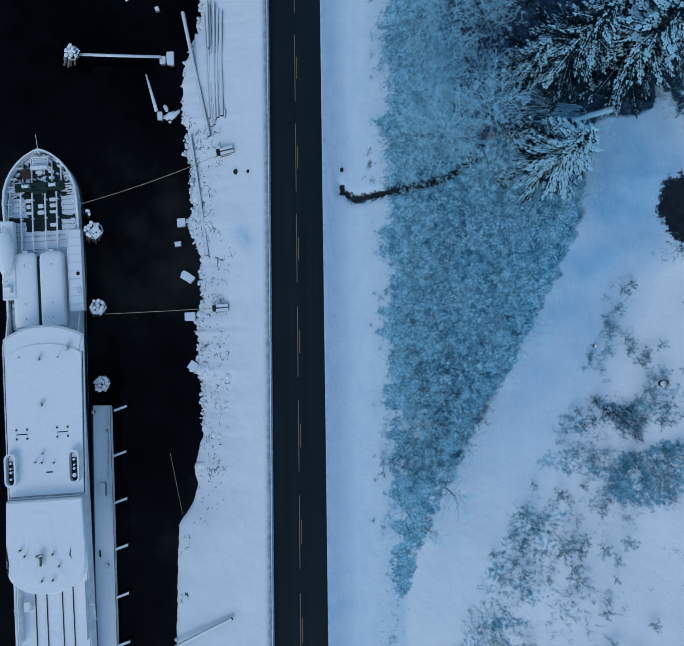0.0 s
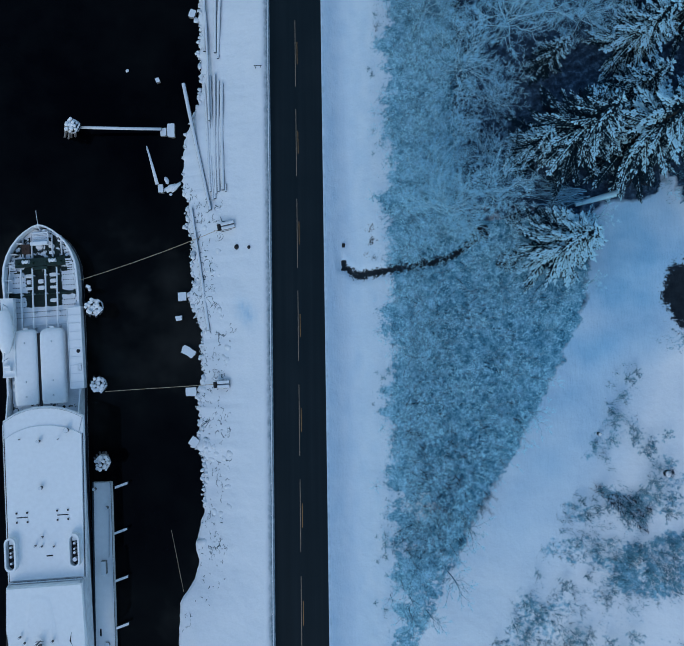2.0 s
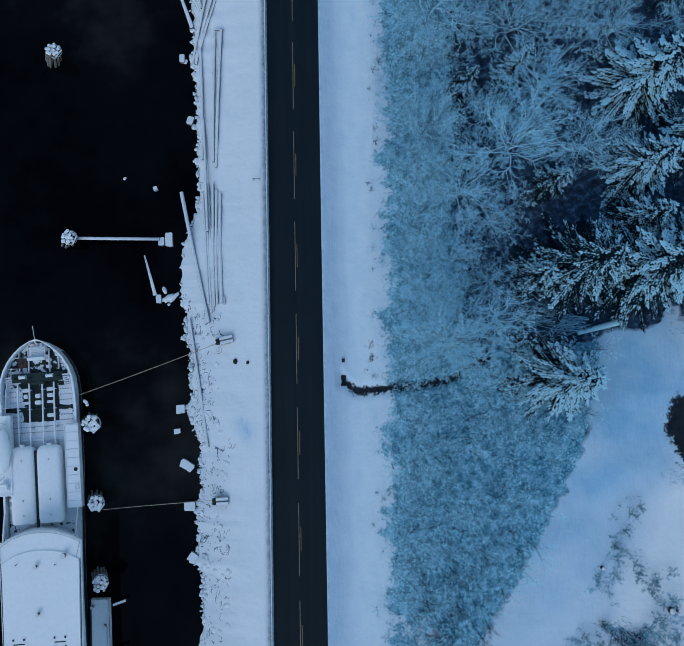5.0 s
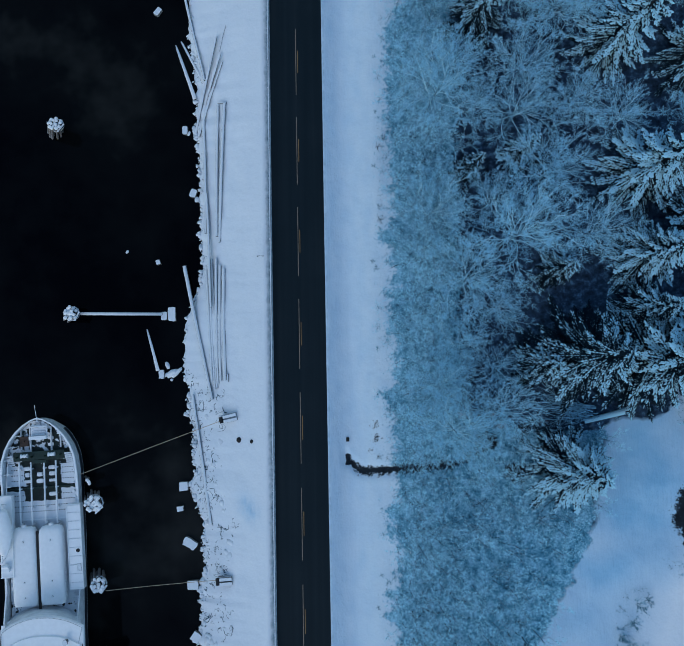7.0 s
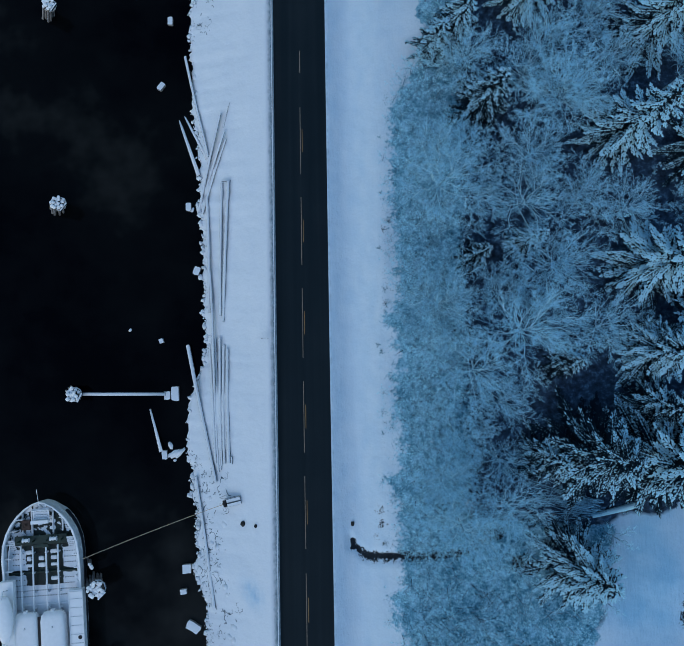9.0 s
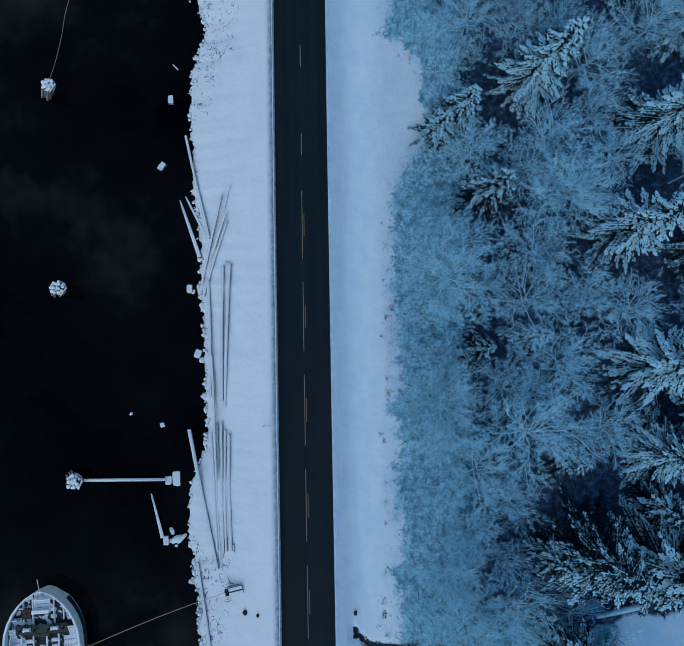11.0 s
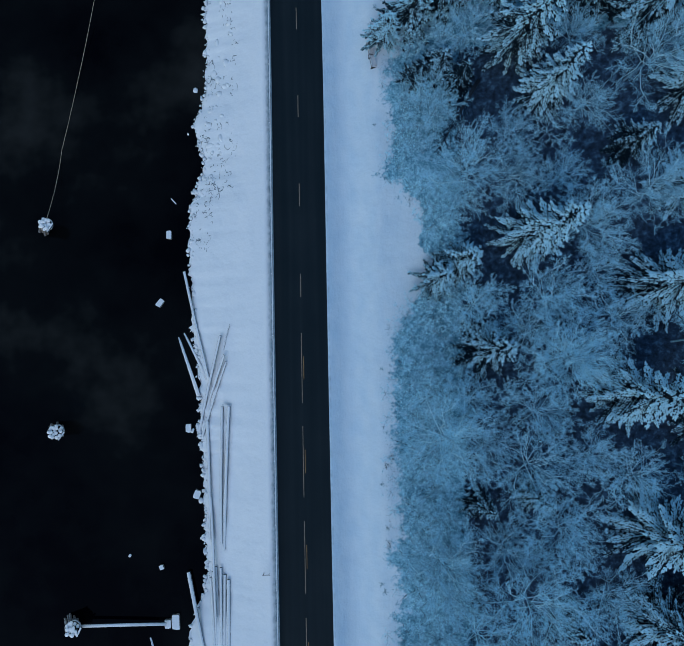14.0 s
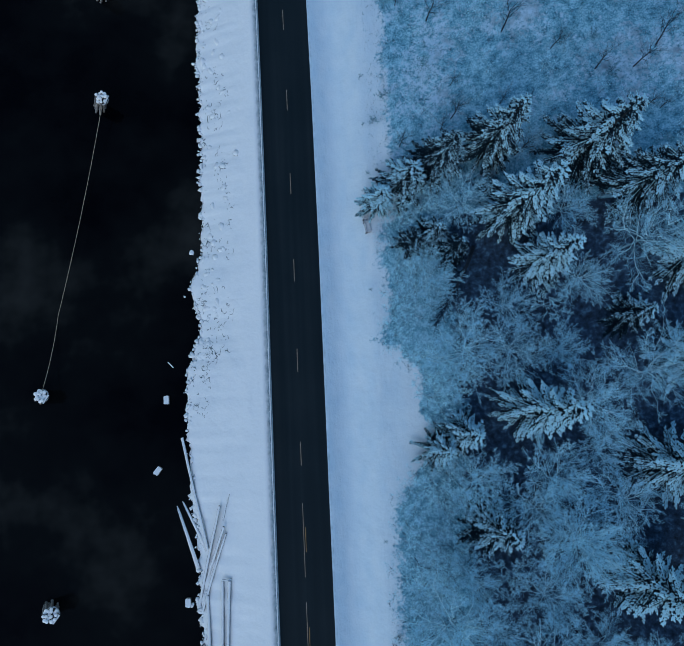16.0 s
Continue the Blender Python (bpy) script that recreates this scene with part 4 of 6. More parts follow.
# undergrowth: countless thin stems, grass and brush in the snow
def undergrowth(count, seed):
    r = np.random.default_rng(seed)
    P0, P1, W, F = [], [], [], []
    made = 0
    while made < count:
        x, y = r.uniform(4.2, 48), r.uniform(-52, 158)
        if open_ground(x, y) or near_spruce(x, y, 0.3) or (x > 13 and 30 < y < 112):
            continue
        v = noise.noise((x * 0.13, y * 0.13, 3.3)) + 0.5 * noise.noise((x * 0.45, y * 0.45, 1.3))
        if y < 24 and x > np.interp(y, TRAIL_Y, TRAIL_R):
            keep = v + 0.9 * noise.noise((x * 0.9, y * 0.9, 2.2)) > 0.75 - 1.35 * scrub(x, y)
        elif y < -17:
            keep = v + 0.9 * noise.noise((x * 0.8, y * 0.8, 2.2)) > -0.05
        elif y > 115:
            keep = v > -0.6
        elif x < 6.0:
            keep = v > 0.15
        else:
            keep = v > -0.15
        if not keep:
            continue
        made += 1
        z = ground_z(x, y) - 0.05
        tall = r.uniform(0.25, 0.85) if y < -6 and x > np.interp(y, TRAIL_Y, TRAIL_L) else r.uniform(0.2, 0.55) * (0.7 if x < 6 else 1.0)
        for k in range(int(r.integers(6, 12))):
            a = np.array([x + r.normal(0, 0.18), y + r.normal(0, 0.18), z])
            b = a + np.array([0.25 + r.normal(0, 0.42), r.normal(0, 0.42), r.uniform(0.5, 1.0)]) * tall
            fr = r.uniform(0.2, 0.9)
            P0.append(a), P1.append(b), W.append(r.uniform(0.012, 0.025)), F.append((fr - 0.25, fr + 0.15))
    me = spikes_mesh("undergrowth", np.array(P0), np.array(P1), np.array(W), np.array(F), M_SHRUB)
    return tagged(new("undergrowth", me), "thin frosted brush and dead grass standing in snow", "undergrowth", kind="stuff")


undergrowth(8500, 31)


# dead stems that lean through the young wood
def dead_stems(count, seed):
    r = np.random.default_rng(seed)
    P0, P1, W, F = [], [], [], []
    while len(P0) < count:
        y = r.uniform(-16, 24) if r.uniform() < 0.62 else r.uniform(24, 112)
        x = r.uniform(7.5, max(8.0, float(np.interp(y, TRAIL_Y, TRAIL_L)) - 5.0)) if y < 24 else r.uniform(7.0, 12.5)
        if noise.noise((x * 0.25, y * 0.25, 5.5)) < (0.0 if y < 24 else 0.1) or near_spruce(x, y, 0.5) or open_ground(x, y):
            continue
        az, ln = r.normal(0.1, 0.5) + (math.pi if r.uniform() < 0.4 else 0), r.uniform(1.2, 3.4)
        a = np.array([x, y, ground_z(x, y)])
        b = a + ln * np.array([math.cos(az), math.sin(az), r.uniform(0.5, 0.9)]) * 0.5
        e = b + 0.5 * ln * np.array([math.cos(az + r.normal(0, 0.35)), math.sin(az + r.normal(0, 0.35)), r.uniform(0.2, 0.7)])
        w = r.uniform(0.02, 0.048)
        for p, q in ((a, b + (b - a) * 0.3), (b, e), (b, b + unit(e - b + r.normal(0, 0.6, 3)) * ln * 0.3)):
            P0.append(p), P1.append(q), W.append(w), F.append((r.uniform(0.0, 0.6), r.uniform(0.2, 0.9)))
    me = spikes_mesh("dead_stems", np.array(P0), np.array(P1), np.array(W), np.array(F), M_DARKTWIG)
    return tagged(new("dead_stems", me), "dark dead stems leaning among frosted young trees", "dead wood", kind="stuff")


dead_stems(1000, 37)


# ---- the moored ship ----
ship = thing("cargo_ship", "white snow-covered coastal cargo ship moored alongside wooden dolphins", "ship", at=(-40.2, 25.35, WATER), rz=3.6)
ship.matrix_basis = pose(-40.3, 25.35, WATER, 0, 0, 3.6)
# heights in the ship's own frame, from the waterline


def hull_half(y):
    """Half the ship's breadth at y metres from the stem (negative aft)."""
    t = min(1.0, max(0.0, -y / 7.0))
    b = 4.88 * (1 - (1 - t) ** 2.1) ** 0.66
    if y < -70:
        b *= max(0.05, 1 - ((-70 - y) / 9.5) ** 3)
    return b


def tuck(y):
    """How much narrower the starboard quarter is than the port one."""
    return 0.55 * min(1.0, max(0.0, (-16 - y) / 14))


st = [0.0, -0.25, -0.8, -1.6, -2.6, -3.8, -5.2, -7, -9, -12, -16, -22, -26, -34, -46, -58, -70, -74, -77, -79]
sheer = lambda y: 2.95 if y > -9 else (2.75 if y > -24.5 else 3.6)
s = Shape()
levels = [(-1.5, 0.85), (0.0, 0.94), (1.4, 0.985)]
for side in (1, -1):
    k0 = len(s.v)
    for y in st:
        b = hull_half(y) - (tuck(y) if side > 0 else 0)
        for z, q in levels:
            s.v.append((side * b * q, y - (0.6 if y > -1 else 0) * (1 - q) * 6, z))
        s.v.append((side * b, y, sheer(y)))
        s.v.append((side * max(0.0, b - 0.16), y - (0.16 if y == 0 else 0), sheer(y)))
        s.v.append((side * max(0.0, b - 0.16), y - (0.16 if y == 0 else 0), 1.9 if y > -24 else 3.3))
    m = 6
    for i in range(len(st) - 1):
        for j in range(m - 1):
            s.f.append((k0 + i * m + j, k0 + (i + 1) * m + j, k0 + (i + 1) * m + j + 1, k0 + i * m + j + 1))
hull_me = s.mesh("hull", M_SHIPWHITE)
part("hull", hull_me, None, ship, "white hull with a dark strake at the water")
# bulwark cap
for side in (1, -1):
    pts = [(side * max(0.0, hull_half(y) - 0.08) - (tuck(y) if side > 0 else 0), y, sheer(y) + 0.03) for y in st if y > -24.5]
    part("bulwark_cap", Shape().tube(pts, 0.09, 6), M_SHIPWHITE, ship)
    pts = [(side * (hull_half(y) - 0.05) - (tuck(y) if side > 0 else 0), y, sheer(y) + 0.02) for y in (-25, -30, -34, -46, -58, -66, -72, -76)]
    part("bulwark_cap", Shape().tube(pts, 0.08, 6), M_SHIPWHITE, ship)

# decks
def deck(name, ys, z, inset, mat, label, melt_shade=None):
    me = bpy.data.meshes.new(name)
    cols = [-1, -0.8, -0.6, -0.45, -0.3, -0.15, 0, 0.15, 0.3, 0.45, 0.6, 0.8, 1]
    vs = [(max(0.0, hull_half(y) - inset - (tuck(y) if c > 0 else 0)) * c, y, z) for y in ys for c in cols]
    w = len(cols)
    fs = [(j * w + i, j * w + i + 1, (j + 1) * w + i + 1, (j + 1) * w + i) for j in range(len(ys) - 1) for i in range(w - 1)]
    me.from_pydata(vs, [], fs)
    if melt_shade:
        me.attributes.new("melt_shade", "FLOAT", "POINT").data.foreach_set("value", [melt_shade(x, y) for x, y, _ in vs])
    bm = bmesh.new()
    bm.from_mesh(me)
    bmesh.ops.recalc_face_normals(bm, faces=bm.faces)
    bm.to_mesh(me)
    bm.free()
    me.materials.append(mat)
    return part(name, me, None, ship, label)


def melt_shade_map(x, y):
    v = 0.15
    # shade between tank ends and house front, painted as darker deck
    if y < -22.9:
        return 0.42
    if -6.2 < y < -1.2:
        v = 0.55
    if -10.6 < y <= -5.2 and abs(x) < 2.3:
        v = 0.72
    if -9.3 < y < -8.7 or abs(abs(x) - 1.4) < 0.2 and y > -9:
        v = max(v, 0.7)
    # shaded gap between the tanks, painted dark
    if y < -14.4 and -0.9 < x < -0.2:
        return 0.9
    return v if y > -11.2 else 0.05


deck("fore_deck", list(np.arange(-0.4, -26, -0.35)), 1.75, 0.14, M_DECK, "steel fore deck with snow melting off dark paint", melt_shade_map)
deck("aft_deck", [-25, -30, -40, -50, -60, -70, -74, -77, -79], 3.3, 0.14, M_CAP, "snow-covered aft deck")

# rows of deck fittings in the snow between the frames
for row, y in enumerate((-1.9, -2.6, -3.3, -6.6, -7.3, -8.0, -9.9, -10.6, -11.3, -12.0)):
    s = Shape()
    half = min(4.0, hull_half(y) - 0.7)
    x = -half
    while x < half:
        s.box((x, y, 1.79), (0.12, 0.09, 0.06))
        x += 0.33
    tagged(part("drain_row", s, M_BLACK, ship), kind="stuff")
# long pipes over the fore deck, on saddles
for x in (-2.75, -1.25, 0.45, 1.95):
    s = Shape().tube([(x, -5.6, 2.3), (x - 0.12, -13.6, 2.3)], 0.11, 8)
    for y in (-6.5, -9.0, -11.5, -13.4):
        s.box((x - 0.06, y, 2.0), (0.34, 0.14, 0.5))
    part("deck_pipe", s, M_SHIPWHITE, ship, bevel=0)
for y in (-9.0, -13.0):
    part("cross_beam", Shape().box((0.0, y, 1.86), (8.6 if y > -10 else 6.0, 0.14, 0.22)), M_GREEN if y > -10 else M_SHIPWHITE, ship)
# raised working platform with windlass
part("working_platform", Shape().box((-0.15, -4.85, 2.35), (6.6, 1.15, 0.12)).box((-0.2, -5.55, 2.35), (1.9, 0.5, 0.12)), M_GREEN, ship, "dark green wet working platform", bevel=0.03)
for x in (-1.95, 1.55):
    wl_ = part("windlass", Shape().tube([(x - 0.42, -4.75, 2.62), (x - 0.2, -4.75, 2.62), (x, -4.75, 2.62), (x + 0.2, -4.75, 2.62), (x + 0.42, -4.75, 2.62)], [0.30, 0.17, 0.26, 0.17, 0.30], 12), M_SHIPWHITE, ship, "snowy windlass drum", bevel=0.02)
for x in (-2.9, -1.0, 0.75, 2.6):
    part("platform_post", Shape().tube([(x, -4.9, 1.75), (x, -4.9, 3.1)], 0.12, 8), M_GREEN, ship)
part("bow_platform", Shape().box((0.05, -1.75, 2.55), (2.1, 1.7, 0.1)).box((0.05, -1.1, 2.75), (2.1, 0.14, 0.3)).box((0.05, -2.5, 2.9), (2.2, 0.42, 0.5)), M_SHIPWHITE, ship, "small snow-covered platform at the stem", bevel=0.03)
for y in (-1.3, -1.75, -2.15):
    part("grating_bar", Shape().box((0.05, y, 2.66), (1.7, 0.16, 0.1)), M_GREYWOOD, ship)
part("hatch", Shape().box((-2.05, -2.95, 2.0), (1.05, 1.25, 0.5)).tube([(-2.05, -2.95, 2.25), (-2.05, -2.95, 2.45)], 0.12, 10), M_RUST, ship, "rusty brown deck hatch", bevel=0.04)
for sx in (-1, 1):
    for i in range(5):
        part("stair_tread", Shape().box((sx * 3.75 - 0.15, -4.75 - 0.28 * i, 2.55 - 0.16 * i), (0.85, 0.2, 0.05)), M_STEEL, ship)
    for y in (-2.2, -3.6, -5.2, -7.0, -8.6):
        b = hull_half(y)
        part("bulwark_stay", Shape().prism([(sx * (b - 0.95), y - 0.05), (sx * (b - 0.12), y - 0.05), (sx * (b - 0.12), y + 0.05), (sx * (b - 0.95), y + 0.05)][:: sx], 1.76, 2.5), M_SHIPWHITE, ship)
    s = Shape().tube([(sx * 4.1, -5.3, 2.5), (sx * 4.35, -7.5, 2.5), (sx * 4.5, -10.2, 2.5)], 0.06, 6)
    part("hand_rail", s, M_SHIPWHITE, ship)
    part("frame_beam", Shape().box((sx * 1.35, -2.9, 1.9), (0.12, 3.4, 0.35)).box((sx * 2.55, -2.7, 1.9), (0.12, 2.6, 0.3)), M_SHIPWHITE, ship)
part("flagstaff", Shape().tube([(0, -0.3, 2.9), (0.1, 1.7, 3.6)], 0.035, 6).tube([(0, -0.9, 1.8), (0, -0.3, 3.0)], 0.09, 8), M_SHIPWHITE, ship, "slender white flagstaff at the stem")
for x, y in ((-0.75, -0.95), (0.55, -0.7), (2.3, -1.55)):
    part("bollard", Shape().tube([(x, y, 1.75), (x, y, 2.35)], 0.13, 10).tube([(x, y, 2.3), (x, y, 2.4)], 0.19, 10), M_SHIPWHITE, ship)
# cargo tanks
for x0 in (-2.28, 1.17):
    s = Shape()
    ring = []
    n = 14
    lens = [(-14.1, 0.55), (-14.25, 0.8), (-14.6, 0.94), (-15.2, 1.0), (-19, 1.0), (-23.3, 1.0), (-23.8, 0.92)]
    for y, q in lens:
        k = len(s.v)
        ring.append(k)
        for j in range(n + 1):
            w = math.pi * j / n
            ex = math.copysign(abs(math.cos(w)) ** 0.32, math.cos(w))
            s.v.append((x0 + 1.55 * q * ex, y + 0.45, 2.45 + 0.95 * q * math.sin(w) ** 0.45))
    for k0, k1 in zip(ring, ring[1:]):
        s.f += [(k0 + j, k0 + j + 1, k1 + j + 1, k1 + j) for j in range(n)]
    s.f.append(tuple(range(ring[0], ring[0] + n + 1)))
    tank = part("cargo_tank", s, M_CAP, ship, "long rounded tank under smooth snow", smooth=True)
    for y in (-15.4, -20.4, -22.3):
        part("tank_vent", Shape().tube([(x0 + 0.05, y, 3.3), (x0 + 0.05, y, 3.56)], 0.11, 10), M_STEEL, tank)
    part("tank_nozzle", Shape().tube([(x0, -14.0, 2.8), (x0, -13.4, 2.8)], 0.3, 10), M_CAP, tank)
    for dx in (-0.9, 0.9):
        part("pipe_flange", Shape().box((x0 + dx, -13.75, 2.4), (0.5, 0.12, 0.5)), M_STEEL, tank)
# added black strip that stands in for the shade between the tanks
part("tank_walkway", Shape().box((-0.56, -19.3, 2.95), (0.32, 10.2, 0.08)), M_BLACK, ship, "dark narrow strip added as the shaded gap between the tanks")
# cushions of snow left between the frames
rc = np.random.default_rng(3)
for y in (-2.7, -3.55, -6.5, -7.3, -8.15, -9.9):
    for x in (-2.0, -0.4, 1.2):
        if rc.uniform() < 0.72 and not (y > -4 and x < -1):
            w, d = rc.uniform(0.3, 0.55), rc.uniform(0.16, 0.3)
            ring = [(x + w * math.copysign(abs(math.cos(q)) ** 0.5, math.cos(q)), y + d * math.copysign(abs(math.sin(q)) ** 0.5, math.sin(q))) for q in [2 * math.pi * i / 16 for i in range(16)]]
            part("snow_cushion", Shape().prism(ring, 1.76, 1.90, 0.06), M_CAP, ship)
# starboard locker walkway with raised rim
s = Shape().box((4.32, -16.4, 2.9), (1.8, 10.6, 0.9))
locker = part("side_locker", s, M_SHIPWHITE, ship, "pale deck locker with cross battens", bevel=0.06)
for i in range(9):
    part("batten", Shape().box((4.32, -12.2 - 1.08 * i, 3.37), (1.6, 0.07, 0.06)), M_STEEL, locker)
part("rim", Shape().tube([(3.46, -11.3, 3.42), (5.16, -11.3, 3.42), (5.18, -21.5, 3.42), (3.46, -21.5, 3.42), (3.44, -11.3, 3.42)], 0.05, 6), M_SHIPWHITE, locker)
part("port_hole", Shape().tube([(4.65, -16.9, 3.3), (4.65, -16.9, 3.4)], 0.24, 14), M_BLACK, locker)
part("lid", Shape().box((4.72, -19.0, 3.38), (0.5, 0.9, 0.08)), M_GREYWOOD, locker)
part("mooring_roller", Shape().tube([(4.3, -9.6, 1.7), (4.3, -9.6, 2.9)], 0.17, 10).tube([(4.3, -10.3, 1.7), (4.3, -10.3, 2.6)], 0.15, 10), M_SHIPWHITE, ship)
for sx in (-1, 1):
    for i in range(5):
        part("stair_tread", Shape().box((sx * 3.6 + 0.1, -22.6 - 0.24 * i, 1.9 + 0.2 * i), (0.7, 0.12, 0.05)), M_STEEL, ship)
# port boat platform and lifeboat
plat = part("boat_platform", Shape().box((-4.3, -14.6, 2.95), (1.7, 10.2, 0.7)), M_SHIPWHITE, ship, bevel=0.06)
part("rim", Shape().tube([(-5.1, -9.5, 3.5), (-3.45, -9.5, 3.5), (-3.45, -19.6, 3.5), (-5.1, -19.6, 3.5)], 0.06, 6), M_SHIPWHITE, plat)
s = Shape()
ring, n = [], 12
for t in (0.0, 0.06, 0.2, 0.4, 0.6, 0.8, 0.93, 1.0):
    q = max(0.06, math.sin(math.pi * (0.06 + 0.9 * t)) ** 0.55)
    k = len(s.v)
    ring.append(k)
    for j in range(n):
        w = 2 * math.pi * j / n
        s.v.append((-4.35 + 1.12 * q * math.cos(w), -11.0 - 5.7 * t, 4.05 + 0.62 * q * math.sin(w)))
for k0, k1 in zip(ring, ring[1:]):
    s.f += [(k0 + j, k0 + (j + 1) % n, k1 + (j + 1) % n, k1 + j) for j in range(n)]
s.f += [tuple(range(ring[0], ring[0] + n)), tuple(range(ring[-1], ring[-1] + n))]
part("lifeboat", s, M_CAP, plat, "snow-covered lifeboat", smooth=True)
part("davit", Shape().tube([(-4.6, -17.2, 3.2), (-4.6, -17.6, 4.4), (-4.2, -16.6, 4.7)], 0.1, 8).tube([(-4.3, -10.6, 3.2), (-4.3, -10.3, 4.4), (-4.3, -11.2, 4.8)], 0.1, 8), M_SHIPWHITE, plat)
part("winch", Shape().box((-4.4, -18.6, 3.55), (0.9, 0.5, 0.5)).tube([(-4.8, -18.2, 3.7), (-4.0, -18.2, 3.7)], 0.22, 10), M_SHIPWHITE, plat, bevel=0.03)
for y in (-20.4, -21.3):
    part("capstan", Shape().tube([(-4.1, y, 1.75), (-4.1, y, 2.5)], 0.23, 12), M_SHIPWHITE, ship)
# deckhouse with a bowed front
def bowed(y_mid, y_side, half, back, n=14, flare=0.0):
    pts = []
    for i in range(n + 1):
        t = -1 + 2 * i / n
        pts.append((half * t + 0.68 + flare * max(0.0, t), y_mid + (y_side - y_mid) * abs(t) ** 2.2))
    return [(half + 0.68, back)] + pts[::-1] + [(-half + 0.68, back)]


house = part("deckhouse", Shape().prism(bowed(-23.9, -25.3, 4.42, -44.4), 1.8, 6.2, 0.0, -1.5), M_SHIPWHITE, ship, "white deckhouse")
part("roof", Shape().prism(bowed(-23.5, -25.0, 4.78, -44.5, 28, 0.5), 6.2, 6.4, 0.12), M_CAP, house, "flat roof under even snow")
part("roof_step", Shape().prism(bowed(-25.8, -27.2, 4.52, -44.3, 28, 0.5), 6.4, 6.56, 0.1), M_CAP, house)
part("roof_rail", Shape().tube([(x, y, 6.5) for x, y in bowed(-23.75, -25.2, 4.6, -27.0, 14, 0.5)], 0.04, 6), M_STEEL, house)
for x, y, r in ((0.45, -27.7, 0.22), (0.5, -33.3, 0.24), (3.9, -26.6, 0.33), (0.4, -39.2, 0.14), (-0.5, -40.2, 0.12), (0.3, -40.3, 0.13), (1.75, -40.4, 0.12), (-1.9, -27.3, 0.07), (2.8, -27.6, 0.07)):
    part("roof_vent", Shape().tube([(x, y, 6.5), (x, y, 6.95)], r * 0.7, 12).tube([(x, y, 6.9), (x, y, 7.1)], r, 12), M_GREYWOOD, house)
for cx in (-2.0, 2.95):
    for dx in (-0.65, 0.65):
        for y in (-36.2, -37.3):
            part("lifting_lug", Shape().box((cx + dx, y, 6.62), (0.16, 0.2, 0.16)), M_BLACK, house)
    part("roof_slot", Shape().box((cx, -36.75, 6.575), (1.35, 0.11, 0.03)), M_BLACK, house)
part("roof_slot", Shape().box((1.15, -41.5, 6.575), (0.75, 0.16, 0.03)), M_BLACK, house)
for cx in (-3.3, 4.35):
    def capsule(a, ln, n=8):
        return [(cx + a * math.cos(math.pi * i / n), -40.95 + ln + a * math.sin(math.pi * i / n)) for i in range(n + 1)] + [(cx + a * math.cos(math.pi + math.pi * i / n), -40.95 - ln + a * math.sin(math.pi + math.pi * i / n)) for i in range(n + 1)]
    f = Shape()
    for (o, i_) in (((0.68, 1.35), (0.48, 1.3)),):
        a, b = capsule(*o), capsule(*i_)
        n = len(a)
        for z in (6.3, 7.3):
            f.v += [(x, y, z) for x, y in a] + [(x, y, z) for x, y in b]
        for i in range(n):
            j = (i + 1) % n
            f.f += [(i, j, 2 * n + j, 2 * n + i), (n + j, n + i, 3 * n + i, 3 * n + j), (2 * n + i, 2 * n + j, 3 * n + j, 3 * n + i)]
    fn = part("funnel", f, M_SHIPWHITE, house, "low oval funnel casing")
    part("funnel_floor", Shape().prism(capsule(0.47, 1.3), 6.58, 6.62), M_BLACK, fn)
    for y, r in ((-40.1, 0.15), (-40.75, 0.13), (-41.2, 0.16), (-42.0, 0.26 if cx > 0 else 0.14)):
        part("exhaust_pipe", Shape().tube([(cx + 0.02, y, 6.5), (cx + 0.02, y, 7.15)], r, 10), M_STEEL, fn)
    part("snow_patch", Shape().prism([(cx - 0.42, -39.9), (cx + 0.42, -39.9), (cx + 0.36, -39.35), (cx, -39.2), (cx - 0.36, -39.35)], 6.6, 6.75, 0.05), M_CAP, fn)
part("roof_gutter", Shape().tube([(5.76, -27.1, 6.46), (5.27, -44.3, 6.46)], 0.045, 6), M_HULL, house, "dark line along the roof's edge")
part("roof_gutter", Shape().tube([(-3.9, -27.1, 6.46), (-3.9, -44.3, 6.46)], 0.045, 6), M_HULL, house, "dark line along the roof's edge")
part("roof_edge_beam", Shape().box((0.6, -44.45, 6.62), (8.9, 0.16, 0.18)), M_GREYWOOD, house)
for sx in (-1, 1):
    part("side_walk", Shape().box((4.35 if sx > 0 else -4.75, -35, 3.9), (0.8, 19.5, 0.08)), M_SHIPWHITE, ship)
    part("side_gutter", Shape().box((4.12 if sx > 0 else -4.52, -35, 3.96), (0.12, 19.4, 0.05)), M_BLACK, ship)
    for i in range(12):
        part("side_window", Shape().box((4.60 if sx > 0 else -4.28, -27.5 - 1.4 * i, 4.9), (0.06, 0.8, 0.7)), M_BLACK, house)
    part("side_rail", Shape().tube([(4.5 if sx > 0 else -4.9, y, 4.6) for y in (-25.5, -36, -54)], 0.035, 6), M_SHIPWHITE, ship)
